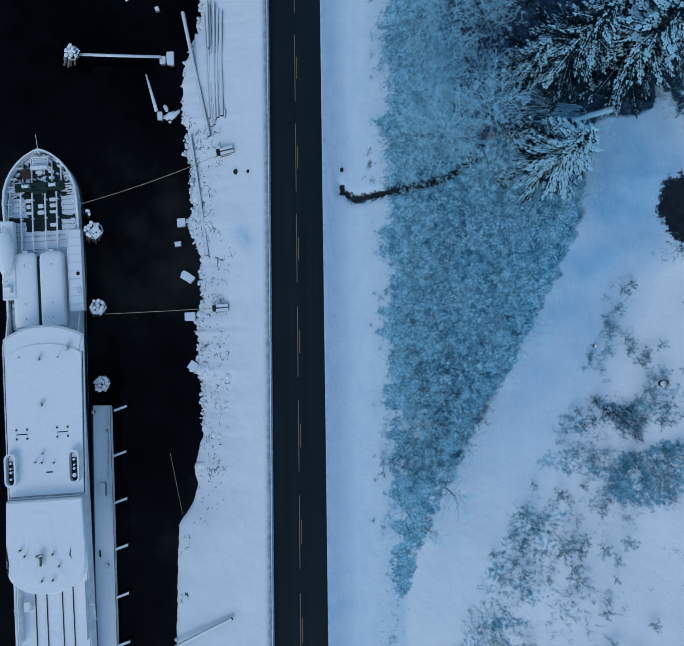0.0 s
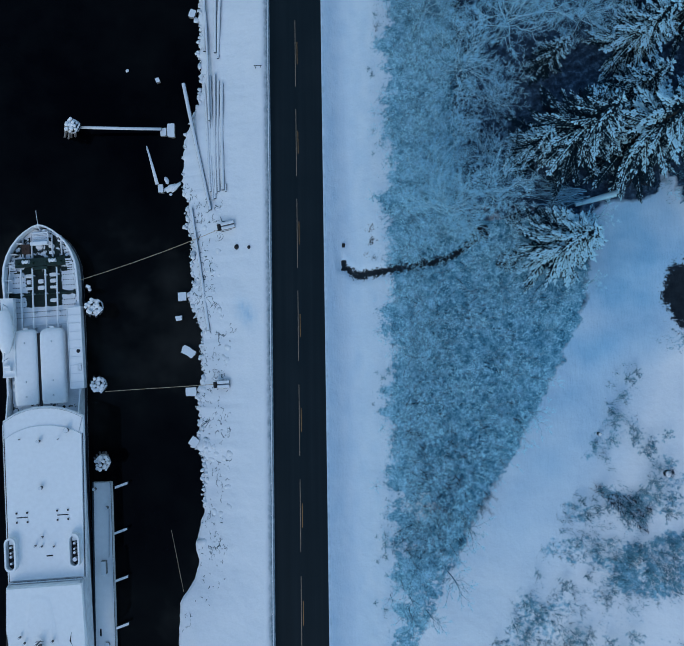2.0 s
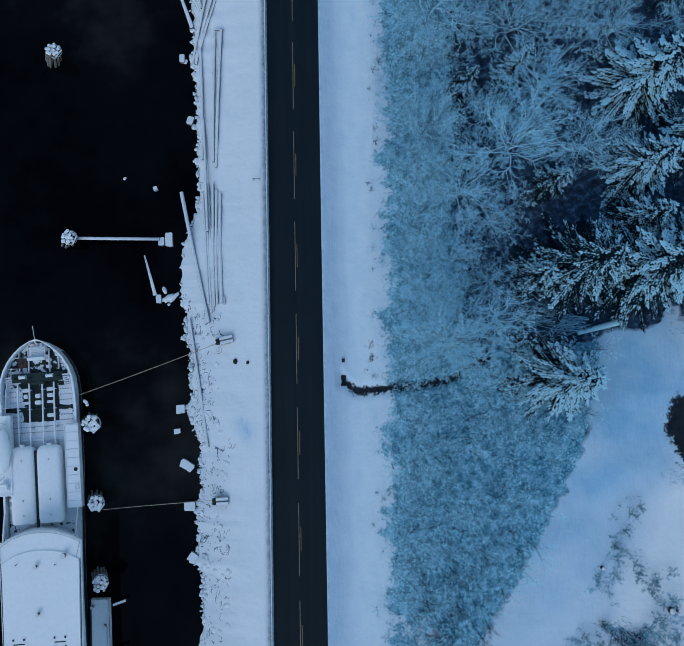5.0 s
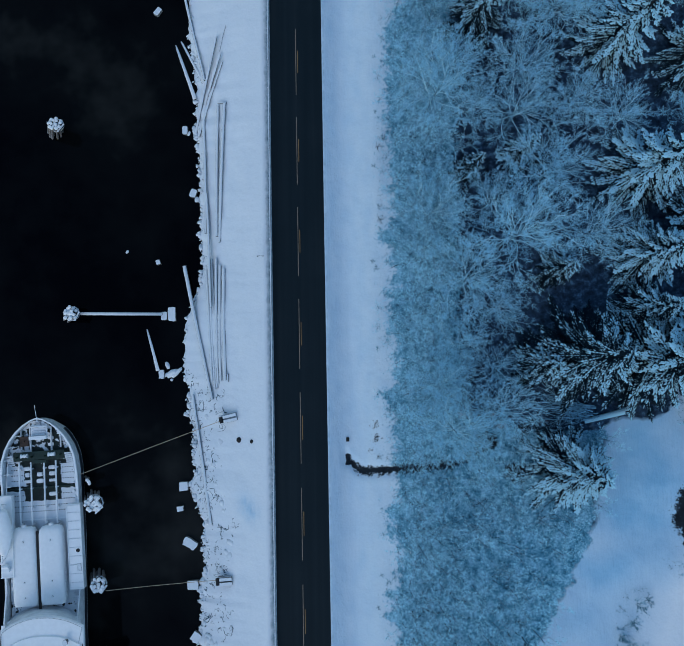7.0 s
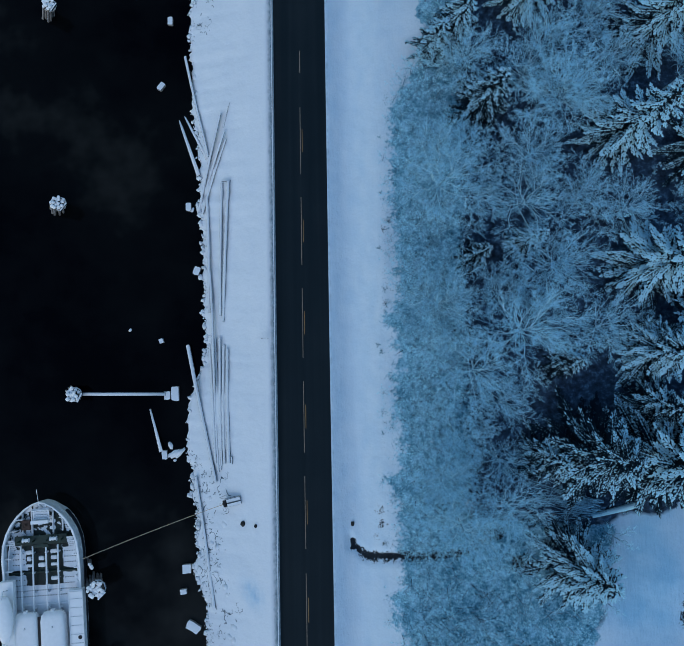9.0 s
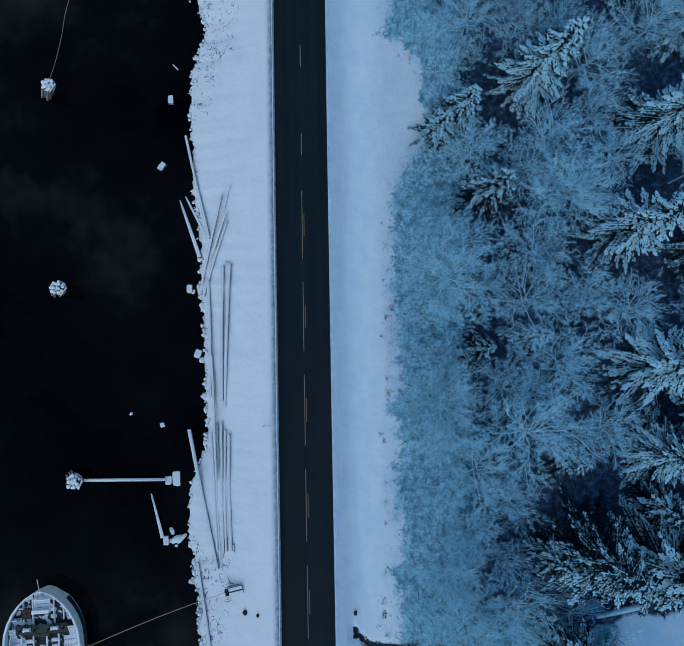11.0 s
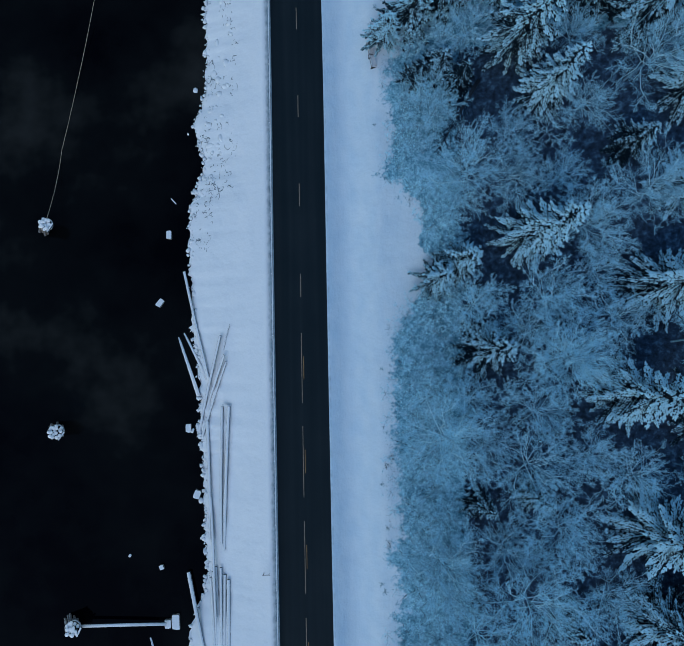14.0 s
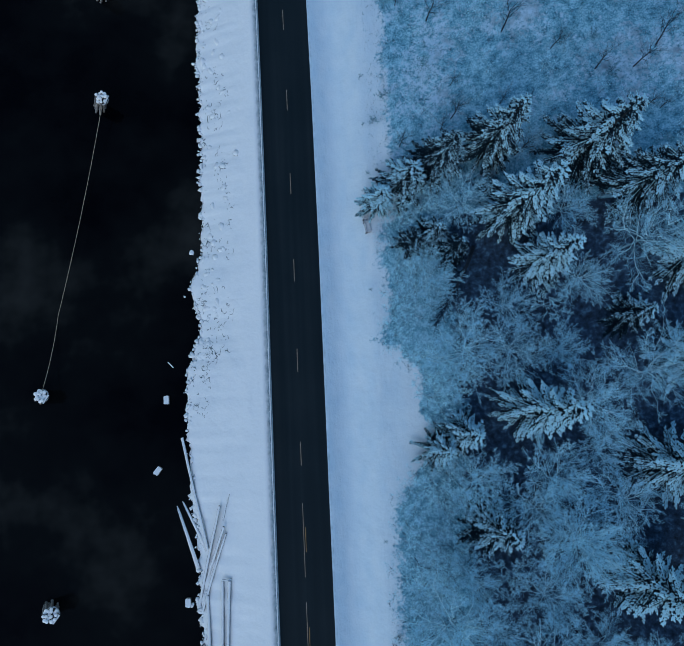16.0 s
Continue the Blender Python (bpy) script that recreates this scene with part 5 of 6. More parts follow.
# wheelhouse aft, with a bowed after edge and a raised middle
aft = [(x * (0.99 if y > -50 else 1.02) + 0.80, y) for x, y in [(4.6, -44.6), (-4.5, -44.6), (-4.6, -50.6)] + [(0.02 - 4.6 * math.cos(math.pi * i / 20), -52.2 - 3.4 * math.sin(math.pi * i / 20) ** 0.85) for i in range(21)] + [(4.65, -50.6)]][::-1]
wheel = part("wheelhouse", Shape().prism([(x * 0.97, y) for x, y in aft], 3.4, 7.7, 0.0, -1.5), M_SHIPWHITE, ship, "white wheelhouse at the stern")
part("wheelhouse_roof", Shape().prism(aft, 7.7, 7.95, 0.15), M_CAP, wheel, "snow-covered wheelhouse roof")
dome = [(1.5, -45.9), (0.3, -45.5), (-0.9, -45.9), (-1.5, -48.0), (-1.9, -50.6), (-2.4, -52.2), (-2.9, -53.6), (-1.6, -54.5), (0.3, -54.8), (2.1, -54.5), (3.3, -53.6), (2.7, -52.2), (2.2, -50.6), (1.9, -48.0)]
part("roof_hump", Shape().prism(dome, 7.95, 8.0, 0.55), M_CAP, wheel, bevel=0)
part("mast_foot", Shape().box((0.25, -51.6, 8.5), (0.3, 1.0, 0.6)).box((0.2, -50.8, 8.45), (0.9, 0.1, 0.2)).tube([(0.2, -50.8, 8.2), (0.2, -50.8, 9.4)], 0.09, 8), M_GREYWOOD, wheel)
for x, y in ((-1.6, -50.9), (1.7, -50.9), (-2.1, -50.2), (0.3, -53.9), (1.6, -53.9), (2.4, -52.3)):
    part("roof_vent", Shape().tube([(x, y, 8.1), (x, y, 8.55)], 0.13, 10), M_GREYWOOD, wheel)
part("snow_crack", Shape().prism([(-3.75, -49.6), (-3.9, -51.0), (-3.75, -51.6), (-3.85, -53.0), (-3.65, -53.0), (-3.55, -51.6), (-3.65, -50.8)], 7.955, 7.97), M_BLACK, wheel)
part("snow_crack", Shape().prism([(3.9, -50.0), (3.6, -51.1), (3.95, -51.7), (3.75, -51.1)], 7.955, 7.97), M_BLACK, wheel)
for x in (-2.5, -1.1, 0.85, 2.2):
    part("deck_seam", Shape().box((x, -62.5, 3.36), (0.10, 15.0, 0.09)), M_BLACK, ship)
for sx in (-1, 1):
    part("wing_wall", Shape().box((sx * 4.15, -59, 4.0), (0.1, 7.0, 1.3)), M_SHIPWHITE, ship)
    for i in range(8):
        part("stair_tread", Shape().box((sx * 4.65, -58.5 - 0.28 * i, 3.95 - 0.07 * i), (0.75, 0.2, 0.05)), M_STEEL, ship)
part("deck_box", Shape().box((-3.3, -58.2, 3.75), (0.75, 1.1, 0.8)), M_CAP, ship, bevel=0.05)
# dark strake
s = Shape()
for side in (1, -1):
    k0 = len(s.v)
    for y in st[3:]:
        b = hull_half(y)
        b -= tuck(y) if side > 0 else 0
        s.v += [(side * (b * 0.95 + 0.02), y, 0.15), (side * (b * 0.985 + 0.03), y, 1.3)]
    s.f += [(k0 + 2 * i, k0 + 2 * i + 2, k0 + 2 * i + 3, k0 + 2 * i + 1) for i in range(len(st) - 4)]
part("strake", s, M_HULL, ship)

# the upper works stand a little to starboard of the hull's middle line
for ob in ship.children_recursive:
    if ob.parent == ship:
        zs = [v.co.z for v in ob.data.vertices]
        ob.location.x += 0.087 * (min(zs) + max(zs)) / 2
        for kid in ob.children:
            zk = [v.co.z for v in kid.data.vertices]
            kid.location.x += 0.087 * ((min(zk) + max(zk)) / 2 - (min(zs) + max(zs)) / 2)

# ---- pontoon beside the ship ----
pont = thing("floating_pontoon", "long snow-covered concrete pontoon beside the ship", "pontoon")
part("float", Shape().prism([(-32.2, -44), (-29.3, -44), (-29.3, -70), (-31.8, -70)][::-1], -4.2, -2.7), M_CAP, pont)
part("float_body", Shape().prism([(-33.3, -8.4), (-32.2, -44), (-29.35, -44), (-30.9, -8.4)], -4.2, -2.7), M_CAP, pont)
part("edge_beam", Shape().prism([(-31.05, -8.4), (-29.5, -43.9), (-29.32, -43.9), (-30.87, -8.4)], -2.7, -2.5), M_CONCRETE, pont)
part("edge_beam", Shape().prism([(-33.3, -8.4), (-32.2, -43.9), (-32.05, -43.9), (-33.15, -8.4)], -2.7, -2.5), M_DEADWOOD, pont)
part("bollard", Shape().tube([(-32.9, -9.2, -2.7), (-32.9, -9.2, -2.1)], 0.2, 12), M_CONCRETE, pont)
part("bollard", Shape().tube([(-31.3, -11.6, -2.7), (-31.3, -11.6, -2.2)], 0.2, 12).tube([(-31.1, -11.8, -2.65), (-31.0, -18.0, -2.65)], 0.09, 8), M_CONCRETE, pont)
part("locker", Shape().box((-31.5, -19.2, -2.4), (0.7, 1.7, 0.6), 3), M_CONCRETE, pont, bevel=0.05)
part("ring_buoy", Shape().tube([(-31.0, -29.0, -2.65), (-31.0, -29.0, -2.4)], 0.35, 14), M_CONCRETE, pont)
part("hatch", Shape().box((-31.9, -27.5, -2.66), (0.2, 0.9, 0.06), 3), M_BLACK, pont)
for i, (x, y) in enumerate(((-30.3, -8.8), (-30.3, -14.7), (-30.1, -20.75), (-29.9, -26.7), (-29.7, -32.8), (-29.5, -38.9))):
    part("finger_boom", Shape().prism([(x, y - 0.42), (x + 1.65, y + 0.18), (x + 1.65, y + 0.5), (x, y - 0.1)], -3.0, -2.55), M_LOG, pont)

# ---- dolphins: bundles of piles with snow on each head ----
def dolphin(x, y, ztop, r, n, seed, label, height_low=0.0, fender=True):
    rg = np.random.default_rng(seed)
    ob = thing("mooring_dolphin", label, "mooring dolphin", "mooring dolphins", at=(x, y, WATER))
    spots = []
    for i in range(n * 30):
        a, q = rg.uniform(0, 2 * math.pi), r * math.sqrt(rg.uniform(0, 1))
        p = (q * math.cos(a), q * math.sin(a))
        if all(math.hypot(p[0] - u, p[1] - v) > 0.31 for u, v in spots):
            spots.append(p)
        if len(spots) == n + (6 if n > 5 else 0):
            break
    for px_, py_ in spots:
        z = ztop - WATER + rg.uniform(-0.45, 0.15)
        hr = rg.uniform(1.0, 1.4)
        spread = 1.45
        pile = part("pile", Shape().tube([(px_ * spread - 2.6, py_ * spread, -3.0), (px_, py_, z)], 0.16, 8), M_PILE, ob)
        part("snow_head", Shape().tube([(px_, py_, z - 0.02), (px_, py_, z + 0.12), (px_, py_, z + 0.2)], [0.19 * hr, 0.20 * hr, 0.11 * hr], 8), M_CAP, pile)
    if fender:
        part("collar", Shape().tube([(r * 1.08 * math.cos(w / 10 * 2 * math.pi), r * 1.08 * math.sin(w / 10 * 2 * math.pi), ztop - WATER - 0.7) for w in range(11)], 0.10, 6), M_PILE, ob)
    if fender:
        a = rg.uniform(-0.9, -0.3)
        part("fender_plank", Shape().box((r * 1.1 * math.cos(a), r * 1.1 * math.sin(a), ztop - WATER - 0.25), (0.22, 1.3, 0.22), math.degrees(a)), M_LOG, ob)
    return ob


D = "bundle of timber piles with snow-capped heads standing in dark water"
dolphin(-32.5, 14.5, -0.1, 0.95, 17, 1, D)
dolphin(-31.8, 4.45, -0.1, 0.85, 15, 2, D)
dolphin(-31.1, -5.4, 0.1, 0.85, 15, 3, D)
dolphin(-36.2, 38.9, -1.0, 0.85, 15, 4, D)
dolphin(-38.3, 64.0, -0.3, 0.80, 14, 5, D)
dolphin(-40.2, 91.3, -0.5, 0.75, 13, 6, D)
dolphin(-32.5, 132.2, -0.3, 0.75, 12, 7, D)
dolphin(-32.3, 149.5, -0.3, 0.75, 12, 9, D)
dolphin(-33.6, 17.0, -1.0, 0.35, 3, 8, "three short timber piles with snow-capped heads in the water", fender=False)

# ---- catwalks, booms and blocks in the water ----
def boom(name, a, b, w0, w1, label, mat=None, squash=0.6):
    mid = [(a[i] + b[i]) / 2 for i in range(3)]
    mid[2] -= 0.06
    ob = thing(name, label, "boom", at=a)
    q = [tuple(p[i] - a[i] for i in range(3)) for p in (a, mid, b)]
    part("beam", Shape().tube(q, [w0, (w0 + w1) / 2, w1], 10, squash=squash), mat or M_LOG, ob, smooth=True)
    return ob


boom("catwalk_boom", (-35.9, 38.9, -2.0), (-24.6, 38.75, -2.6), 0.21, 0.22, "narrow snow-covered timber catwalk from a dolphin to a block")
boom("leaning_boom", (-27.35, 38.2, -3.7), (-25.15, 31.2, -2.75), 0.09, 0.26, "snow-covered timber boom slanting down into the water")
for a, b, w0, w1 in (((-23.6, 77.2, -3.62), (-20.4, 68.2, -2.95), 0.15, 0.30), ((-22.8, 77.3, -3.6), (-19.2, 70.4, -2.8), 0.13, 0.24)):
    boom("sunken_log", a, b, w0, w1, "snowy log running down the bank into the water")


def block(x, y, sx, sy, rz, top=-3.0, label="square concrete block under snow standing in the water"):
    rb = np.random.default_rng(int(abs(x * 7 + y * 13) * 10))
    ring = []
    for (ax, ay), (bx, by) in (((-1, -1), (1, -1)), ((1, -1), (1, 1)), ((1, 1), (-1, 1)), ((-1, 1), (-1, -1))):
        for t in (0.0, 0.3, 0.6, 0.85):
            q = rb.normal(1.0, 0.03) - 0.10 * rb.uniform() if t else rb.uniform(0.84, 0.97)
            ring.append(((ax + (bx - ax) * t) * sx / 2 * q, (ay + (by - ay) * t) * sy / 2 * q))
    solo("concrete_block", Shape().prism(ring, -5 - top, 0.0), M_CONCRETE, label, "concrete block", "blocks in the water", bevel=0.03, at=(x, y, top), rz=rz)


for x, y, sx, sy, rz in ((-24.5, 38.55, 0.85, 1.15, 3), (-23.45, 38.75, 1.05, 1.95, 2), (-24.8, 30.75, 0.75, 1.2, 4), (-24.45, 90.1, 0.72, 1.15, 0), (-25.65, 80.8, 0.75, 1.2, -38), (-21.8, 63.95, 0.75, 1.2, 0), (-20.65, 55.2, 0.9, 1.2, -20),
                         (-25.35, 45.8, 0.6, 0.65, 20), (-21.8, 16.0, 1.2, 1.2, 4), (-20.9, 8.6, 1.9, 1.2, -30), (-20.5, 3.3, 1.5, 1.2, 3), (-20.1, -3.3, 1.25, 1.3, -35), (-22.2, 13.1, 0.9, 0.7, 10)):
    block(x, y, sx, sy, rz)


def stone_mesh(seed, flat=0.6):
    rg = np.random.default_rng(seed)
    bm = bmesh.new()
    bmesh.ops.create_icosphere(bm, subdivisions=2, radius=0.5)
    off = rg.uniform(0, 99, 3)
    for v in bm.verts:
        k = 1 + 0.42 * noise.noise(Vector(v.co * 1.9) + Vector(off)) + 0.26 * noise.noise(Vector(v.co * 4.5) + Vector(off))
        v.co = Vector((v.co.x * k, v.co.y * k, v.co.z * k * flat))
    me = bpy.data.meshes.new("stone")
    bm.to_mesh(me)
    bm.free()
    me.shade_smooth()
    me.materials.append(M_ROCK)
    return me


STONES = [stone_mesh(i) for i in range(7)]


def stone(i, x, y, z, s, rz, label="rough shore boulder capped with snow", group="shore boulders", sxy=1.0, tilt=(0, 0)):
    ob = new("boulder", STONES[i % 7])
    ob.matrix_basis = pose(x, y, z, tilt[0], tilt[1], rz)
    ob.scale = (s * sxy, s / sxy, s)
    return tagged(ob, label, "boulder", group)


for x, y, s, q in ((-24.05, 31.9, 0.8, 1.2), (-23.45, 30.9, 1.2, 0.7), (-22.75, 31.0, 1.15, 0.6), (-24.1, 30.7, 0.7, 0.7), (-29.6, 47.3, 0.45, 1), (-20.9, 110.3, 0.75, 1), (-21.9, 104.15, 0.3, 1), (-21.3, 63.6, 0.6, 0.8), (-20.2, 54.3, 0.8, 1), (-23.5, 30.0, 0.4, 1)):
    stone(int(x * 10), x, y, WATER + 0.1, s, 10 * x, "snow-capped stone standing out of the water", "stones in the water", q)

rg = np.random.default_rng(21)
count = 0
for _ in range(6000):
    if count >= 150:
        break
    y = rg.uniform(-44, 152)
    s0 = shore_x(y)
    busy = 0.06 if y < -13 else 1.0 if (-13 < y < 30 or 94 < y < 125 or y > 128) else (0.75 if 40 < y < 76 else 0.25)
    if rg.uniform() > busy:
        continue
    edge = rg.uniform() < 0.18
    x = s0 + (abs(rg.normal(0, 0.35)) - 0.25 if edge else rg.uniform(0.3, 4.6))
    if not edge and (30 < y < 94 or y < -30):
        continue
    sz = rg.uniform(0.3, 0.85) if edge else rg.uniform(0.4, 1.3)
    if x > -14.8:
        continue
    z = ground_z(max(x, s0 + 0.02), y)
    stone(int(rg.integers(7)), x, y, z - (0.12 if edge else 0.24) * sz, sz, rg.uniform(0, 360), sxy=rg.uniform(0.75, 1.3), tilt=(rg.normal(0, 14), rg.normal(0, 14)))
    count += 1
for cx, cy, n, r in ((-20.4, 15.2, 9, 0.9), (-20.0, 3.0, 8, 0.9), (-19.0, -3.6, 12, 1.1), (-19.6, 8.4, 6, 0.7), (-19.4, 101.0, 9, 1.0), (-20.8, 96.0, 7, 0.9), (-20.6, 63.5, 5, 0.6)):
    for i in range(n):
        y = cy + rg.normal(0, r)
        x = max(shore_x(y) - 0.25, cx + 0.3 + rg.normal(0, r * 0.7))
        stone(i, x, y, ground_z(max(x, shore_x(y) + 0.02), y) - 0.2, rg.uniform(0.4, 1.0), rg.uniform(0, 360), "large snow-capped boulder in the rubble of the bank", "shore boulders", rg.uniform(0.75, 1.3), (rg.normal(0, 12), rg.normal(0, 12)))
for x, y, s in ((-14.1, 22.25, 0.62), (-12.4, 22.1, 0.42)):
    ob = stone(3, x, y, ground_z(x, y) + 0.1, s, 30, "bare dark stone showing through the snow", "dark stones")
    ob.data = ob.data.copy()
    ob.data.materials.clear()
    ob.data.materials.append(M_DARKROCK)
stone(5, -18.64, -16.28, WATER + 0.35, 1.7, 20, "flat slab of rock under snow at the water's edge", "shore boulders", 1.25)
stone(2, -14.0, 123.6, ground_z(-14, 123.6) + 0.05, 0.9, 30, "round boulder nearly buried in snow", "buried boulders")

# small stones along the water's edge, and dark strips painted as shaded crevices higher up
def small_stones(name, n, seed, mat, size, place, label, squash=0.5):
    rd = np.random.default_rng(seed)
    bm = bmesh.new()
    bmesh.ops.create_icosphere(bm, subdivisions=1, radius=0.5)
    base = np.array([v.co for v in bm.verts])
    tri = [tuple(v.index for v in f.verts) for f in bm.faces]
    bm.free()
    vs, fs = [], []
    while len(vs) < n * len(base):
        got = place(rd)
        if got is None:
            continue
        x, y, z = got
        k = len(vs)
        big = rd.uniform() ** 2.5
        sx, sy = (size[0] + (size[1] - size[0]) * min(1, big * rd.uniform(0.6, 1.5)) for _ in range(2))
        a = rd.uniform(0, 6.28)
        jit = 1 + rd.normal(0, 0.26, (len(base), 1))
        q = base * jit * np.array([sx, sy, squash * min(sx, sy)])
        for u, v, w in q:
            vs.append((x + u * math.cos(a) - v * math.sin(a), y + u * math.sin(a) + v * math.cos(a), z + w))
        fs += [tuple(k + i for i in t) for t in tri]
    me = bpy.data.meshes.new(name)
    me.from_pydata(vs, [], fs)
    me.shade_smooth()
    me.materials.append(mat)
    return tagged(new(name, me), label, "stones", kind="stuff")


def rocky(y):
    return -12 < y < 30 or 40 < y < 76 or 92 < y < 152


def at_edge(rd):
    y = rd.uniform(-46, 156)
    if not rocky(y) and rd.uniform() < (0.97 if y < -12 else 0.7):
        return None
    x = shore_x(y) + abs(rd.normal(0, 0.40)) - 0.28
    return x, y, ground_z(max(x, shore_x(y) + 0.02), y) - 0.02


small_stones("shore_stones", 900, 41, M_ROCK, (0.14, 0.75), at_edge, "countless small snow-capped stones along the water's edge")


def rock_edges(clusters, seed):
    """Dark crooked strips laid on the snow round half-buried rocks of the bank, in clusters: rock faces and crevice
    shade in one colour.
    """
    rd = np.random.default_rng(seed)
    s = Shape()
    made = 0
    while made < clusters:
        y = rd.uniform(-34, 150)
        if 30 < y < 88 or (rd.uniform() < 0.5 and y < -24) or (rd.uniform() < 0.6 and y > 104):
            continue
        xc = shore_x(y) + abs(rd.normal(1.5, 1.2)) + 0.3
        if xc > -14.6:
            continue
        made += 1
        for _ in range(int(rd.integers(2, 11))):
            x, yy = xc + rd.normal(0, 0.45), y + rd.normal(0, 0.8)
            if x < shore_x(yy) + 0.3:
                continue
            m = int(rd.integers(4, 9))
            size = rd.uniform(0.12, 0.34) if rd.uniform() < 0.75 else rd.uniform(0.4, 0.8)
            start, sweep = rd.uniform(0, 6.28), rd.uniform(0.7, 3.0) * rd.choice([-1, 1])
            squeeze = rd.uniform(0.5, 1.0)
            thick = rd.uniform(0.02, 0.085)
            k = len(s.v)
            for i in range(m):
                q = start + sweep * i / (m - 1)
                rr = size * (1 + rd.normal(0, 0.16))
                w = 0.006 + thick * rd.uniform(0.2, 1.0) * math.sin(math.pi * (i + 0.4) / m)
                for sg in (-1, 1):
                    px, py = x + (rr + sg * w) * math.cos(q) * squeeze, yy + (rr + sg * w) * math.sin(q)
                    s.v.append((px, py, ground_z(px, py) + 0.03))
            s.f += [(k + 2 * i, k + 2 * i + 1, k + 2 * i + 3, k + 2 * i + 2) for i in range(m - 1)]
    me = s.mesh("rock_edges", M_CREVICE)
    tagged(new("rock_edges", me), "flat dark strips painted as shaded crevices between snow-covered rocks of the bank", "rock", kind="stuff")


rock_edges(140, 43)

# ---- drift logs on the bank ----
def log(x0, y0, x1, y1, r0, r1, lift0=0.1, lift1=0.1, z0=None):
    za = (ground_z(x0, y0) if z0 is None else z0) + r0 * 0.6 + lift0
    zb = ground_z(x1, y1) + r1 * 0.6 + lift1
    n = 5
    pts = []
    for i in range(n):
        t = i / (n - 1)
        x, y = x0 + (x1 - x0) * t, y0 + (y1 - y0) * t
        pts.append((x - x0 + 0.05 * math.sin(t * 5 + x0), y - y0, za + (zb - za) * t - za))
    sh_ = Shape().tube(pts, [r0 + (r1 - r0) * i / (n - 1) for i in range(n)], 10)
    return solo("drift_log", sh_, M_LOG, "long straight drift log under snow on the sloping bank", "log", "drift logs", smooth=False, at=(x0, y0, za))


SOUTH_LOGS = [
    (-21.75, 45.2, -17.8, 27.4, 0.28, 0.20, 0.25, 0.1, -3.4), (-20.5, 28.0, -18.1, 11.4, 0.17, 0.24, 0.2, 0.15, None),
    (-18.75, 44.6, -17.7, 29.8, 0.20, 0.17, 0.2, 0.15, None), (-18.45, 45.4, -17.35, 28.7, 0.17, 0.15, 0.35, 0.2, None), (-18.75, 55.0, -17.9, 39.5, 0.18, 0.16, 0.2, 0.3, None),
    (-18.1, 46.0, -17.1, 28.9, 0.20, 0.16, 0.1, 0.1, None), (-17.4, 46.0, -16.95, 29.5, 0.17, 0.15, 0.25, 0.1, None), (-16.85, 45.1, -16.6, 29.8, 0.21, 0.18, 0.05, 0.05, None), (-16.3, 44.6, -16.0, 29.9, 0.22, 0.24, 0.05, 0.08, None),
]
NORTH_LOGS = [
    (-19.15, 64.9, -18.75, 49.5, 0.22, 0.18, 0.1, 0.1, None), (-17.1, 66.8, -17.25, 49.0, 0.20, 0.19, 0.1, 0.1, None), (-16.1, 66.9, -16.9, 48.4, 0.22, 0.18, 0.15, 0.1, None), (-16.6, 60.0, -16.9, 48.2, 0.15, 0.14, 0.1, 0.1, None),
    (-22.4, 85.0, -19.0, 70.6, 0.20, 0.15, 0.2, 0.1, -3.5),
    (-17.25, 76.2, -20.4, 63.4, 0.17, 0.20, 0.35, 0.25, None), (-16.7, 73.6, -21.0, 61.7, 0.16, 0.24, 0.45, 0.3, None), (-16.5, 72.7, -19.9, 62.9, 0.14, 0.18, 0.1, 0.1, None), (-15.9, 77.6, -16.9, 74.3, 0.06, 0.10, 0.05, 0.05, None),
]
for row in SOUTH_LOGS + NORTH_LOGS:
    log(*row)
solo("timber_cross_piece", Shape().box((0, 0, 0), (1.2, 0.2, 0.2)), M_LOG, "short snowy timber across the log ends", "timber", bevel=0.02, at=(-16.4, 67.0, ground_z(-16.4, 67) + 0.3), rz=2)
solo("timber_cross_piece", Shape().box((0, 0, 0), (0.2, 1.0, 0.25)), M_LOG, "short snowy timber beside the log ends", "timber", bevel=0.02, at=(-15.6, 30.2, ground_z(-15.6, 30.2) + 0.1), rz=2)
log(-22.9, -39.7, -14.4, -34.95, 0.2, 0.2, 0.7, 0.35, -3.3)

# ---- mooring winches on the bank ----
def shore_winch(x, y, rz, ln):
    ob = thing("mooring_winch", "small mooring winch on a timber sled buried in snow", "winch", "shore winches", at=(x, y, ground_z(x, y)), rz=rz)
    part("sled", Shape().box((0, 0, 0.15), (ln, 1.1, 0.3)), M_GREYWOOD, ob, bevel=0.03)
    for dy in (-0.28, 0.28):
        part("beam", Shape().box((0.1, dy, 0.5), (ln * 0.85, 0.4, 0.4)), M_CONCRETE, ob, bevel=0.05)
    part("drum", Shape().tube([(-ln * 0.5, -0.4, 0.45), (-ln * 0.5, 0.4, 0.45)], 0.28, 12), M_DARKROCK, ob)
    part("bracket", Shape().tube([(-ln * 0.5, 0.5, 0.2), (-ln * 0.75, 0.9, 0.5), (-ln * 0.3, 1.0, 0.4)], 0.05, 6), M_STEEL, ob)


shore_winch(-15.35, 25.05, 13, 2.1)
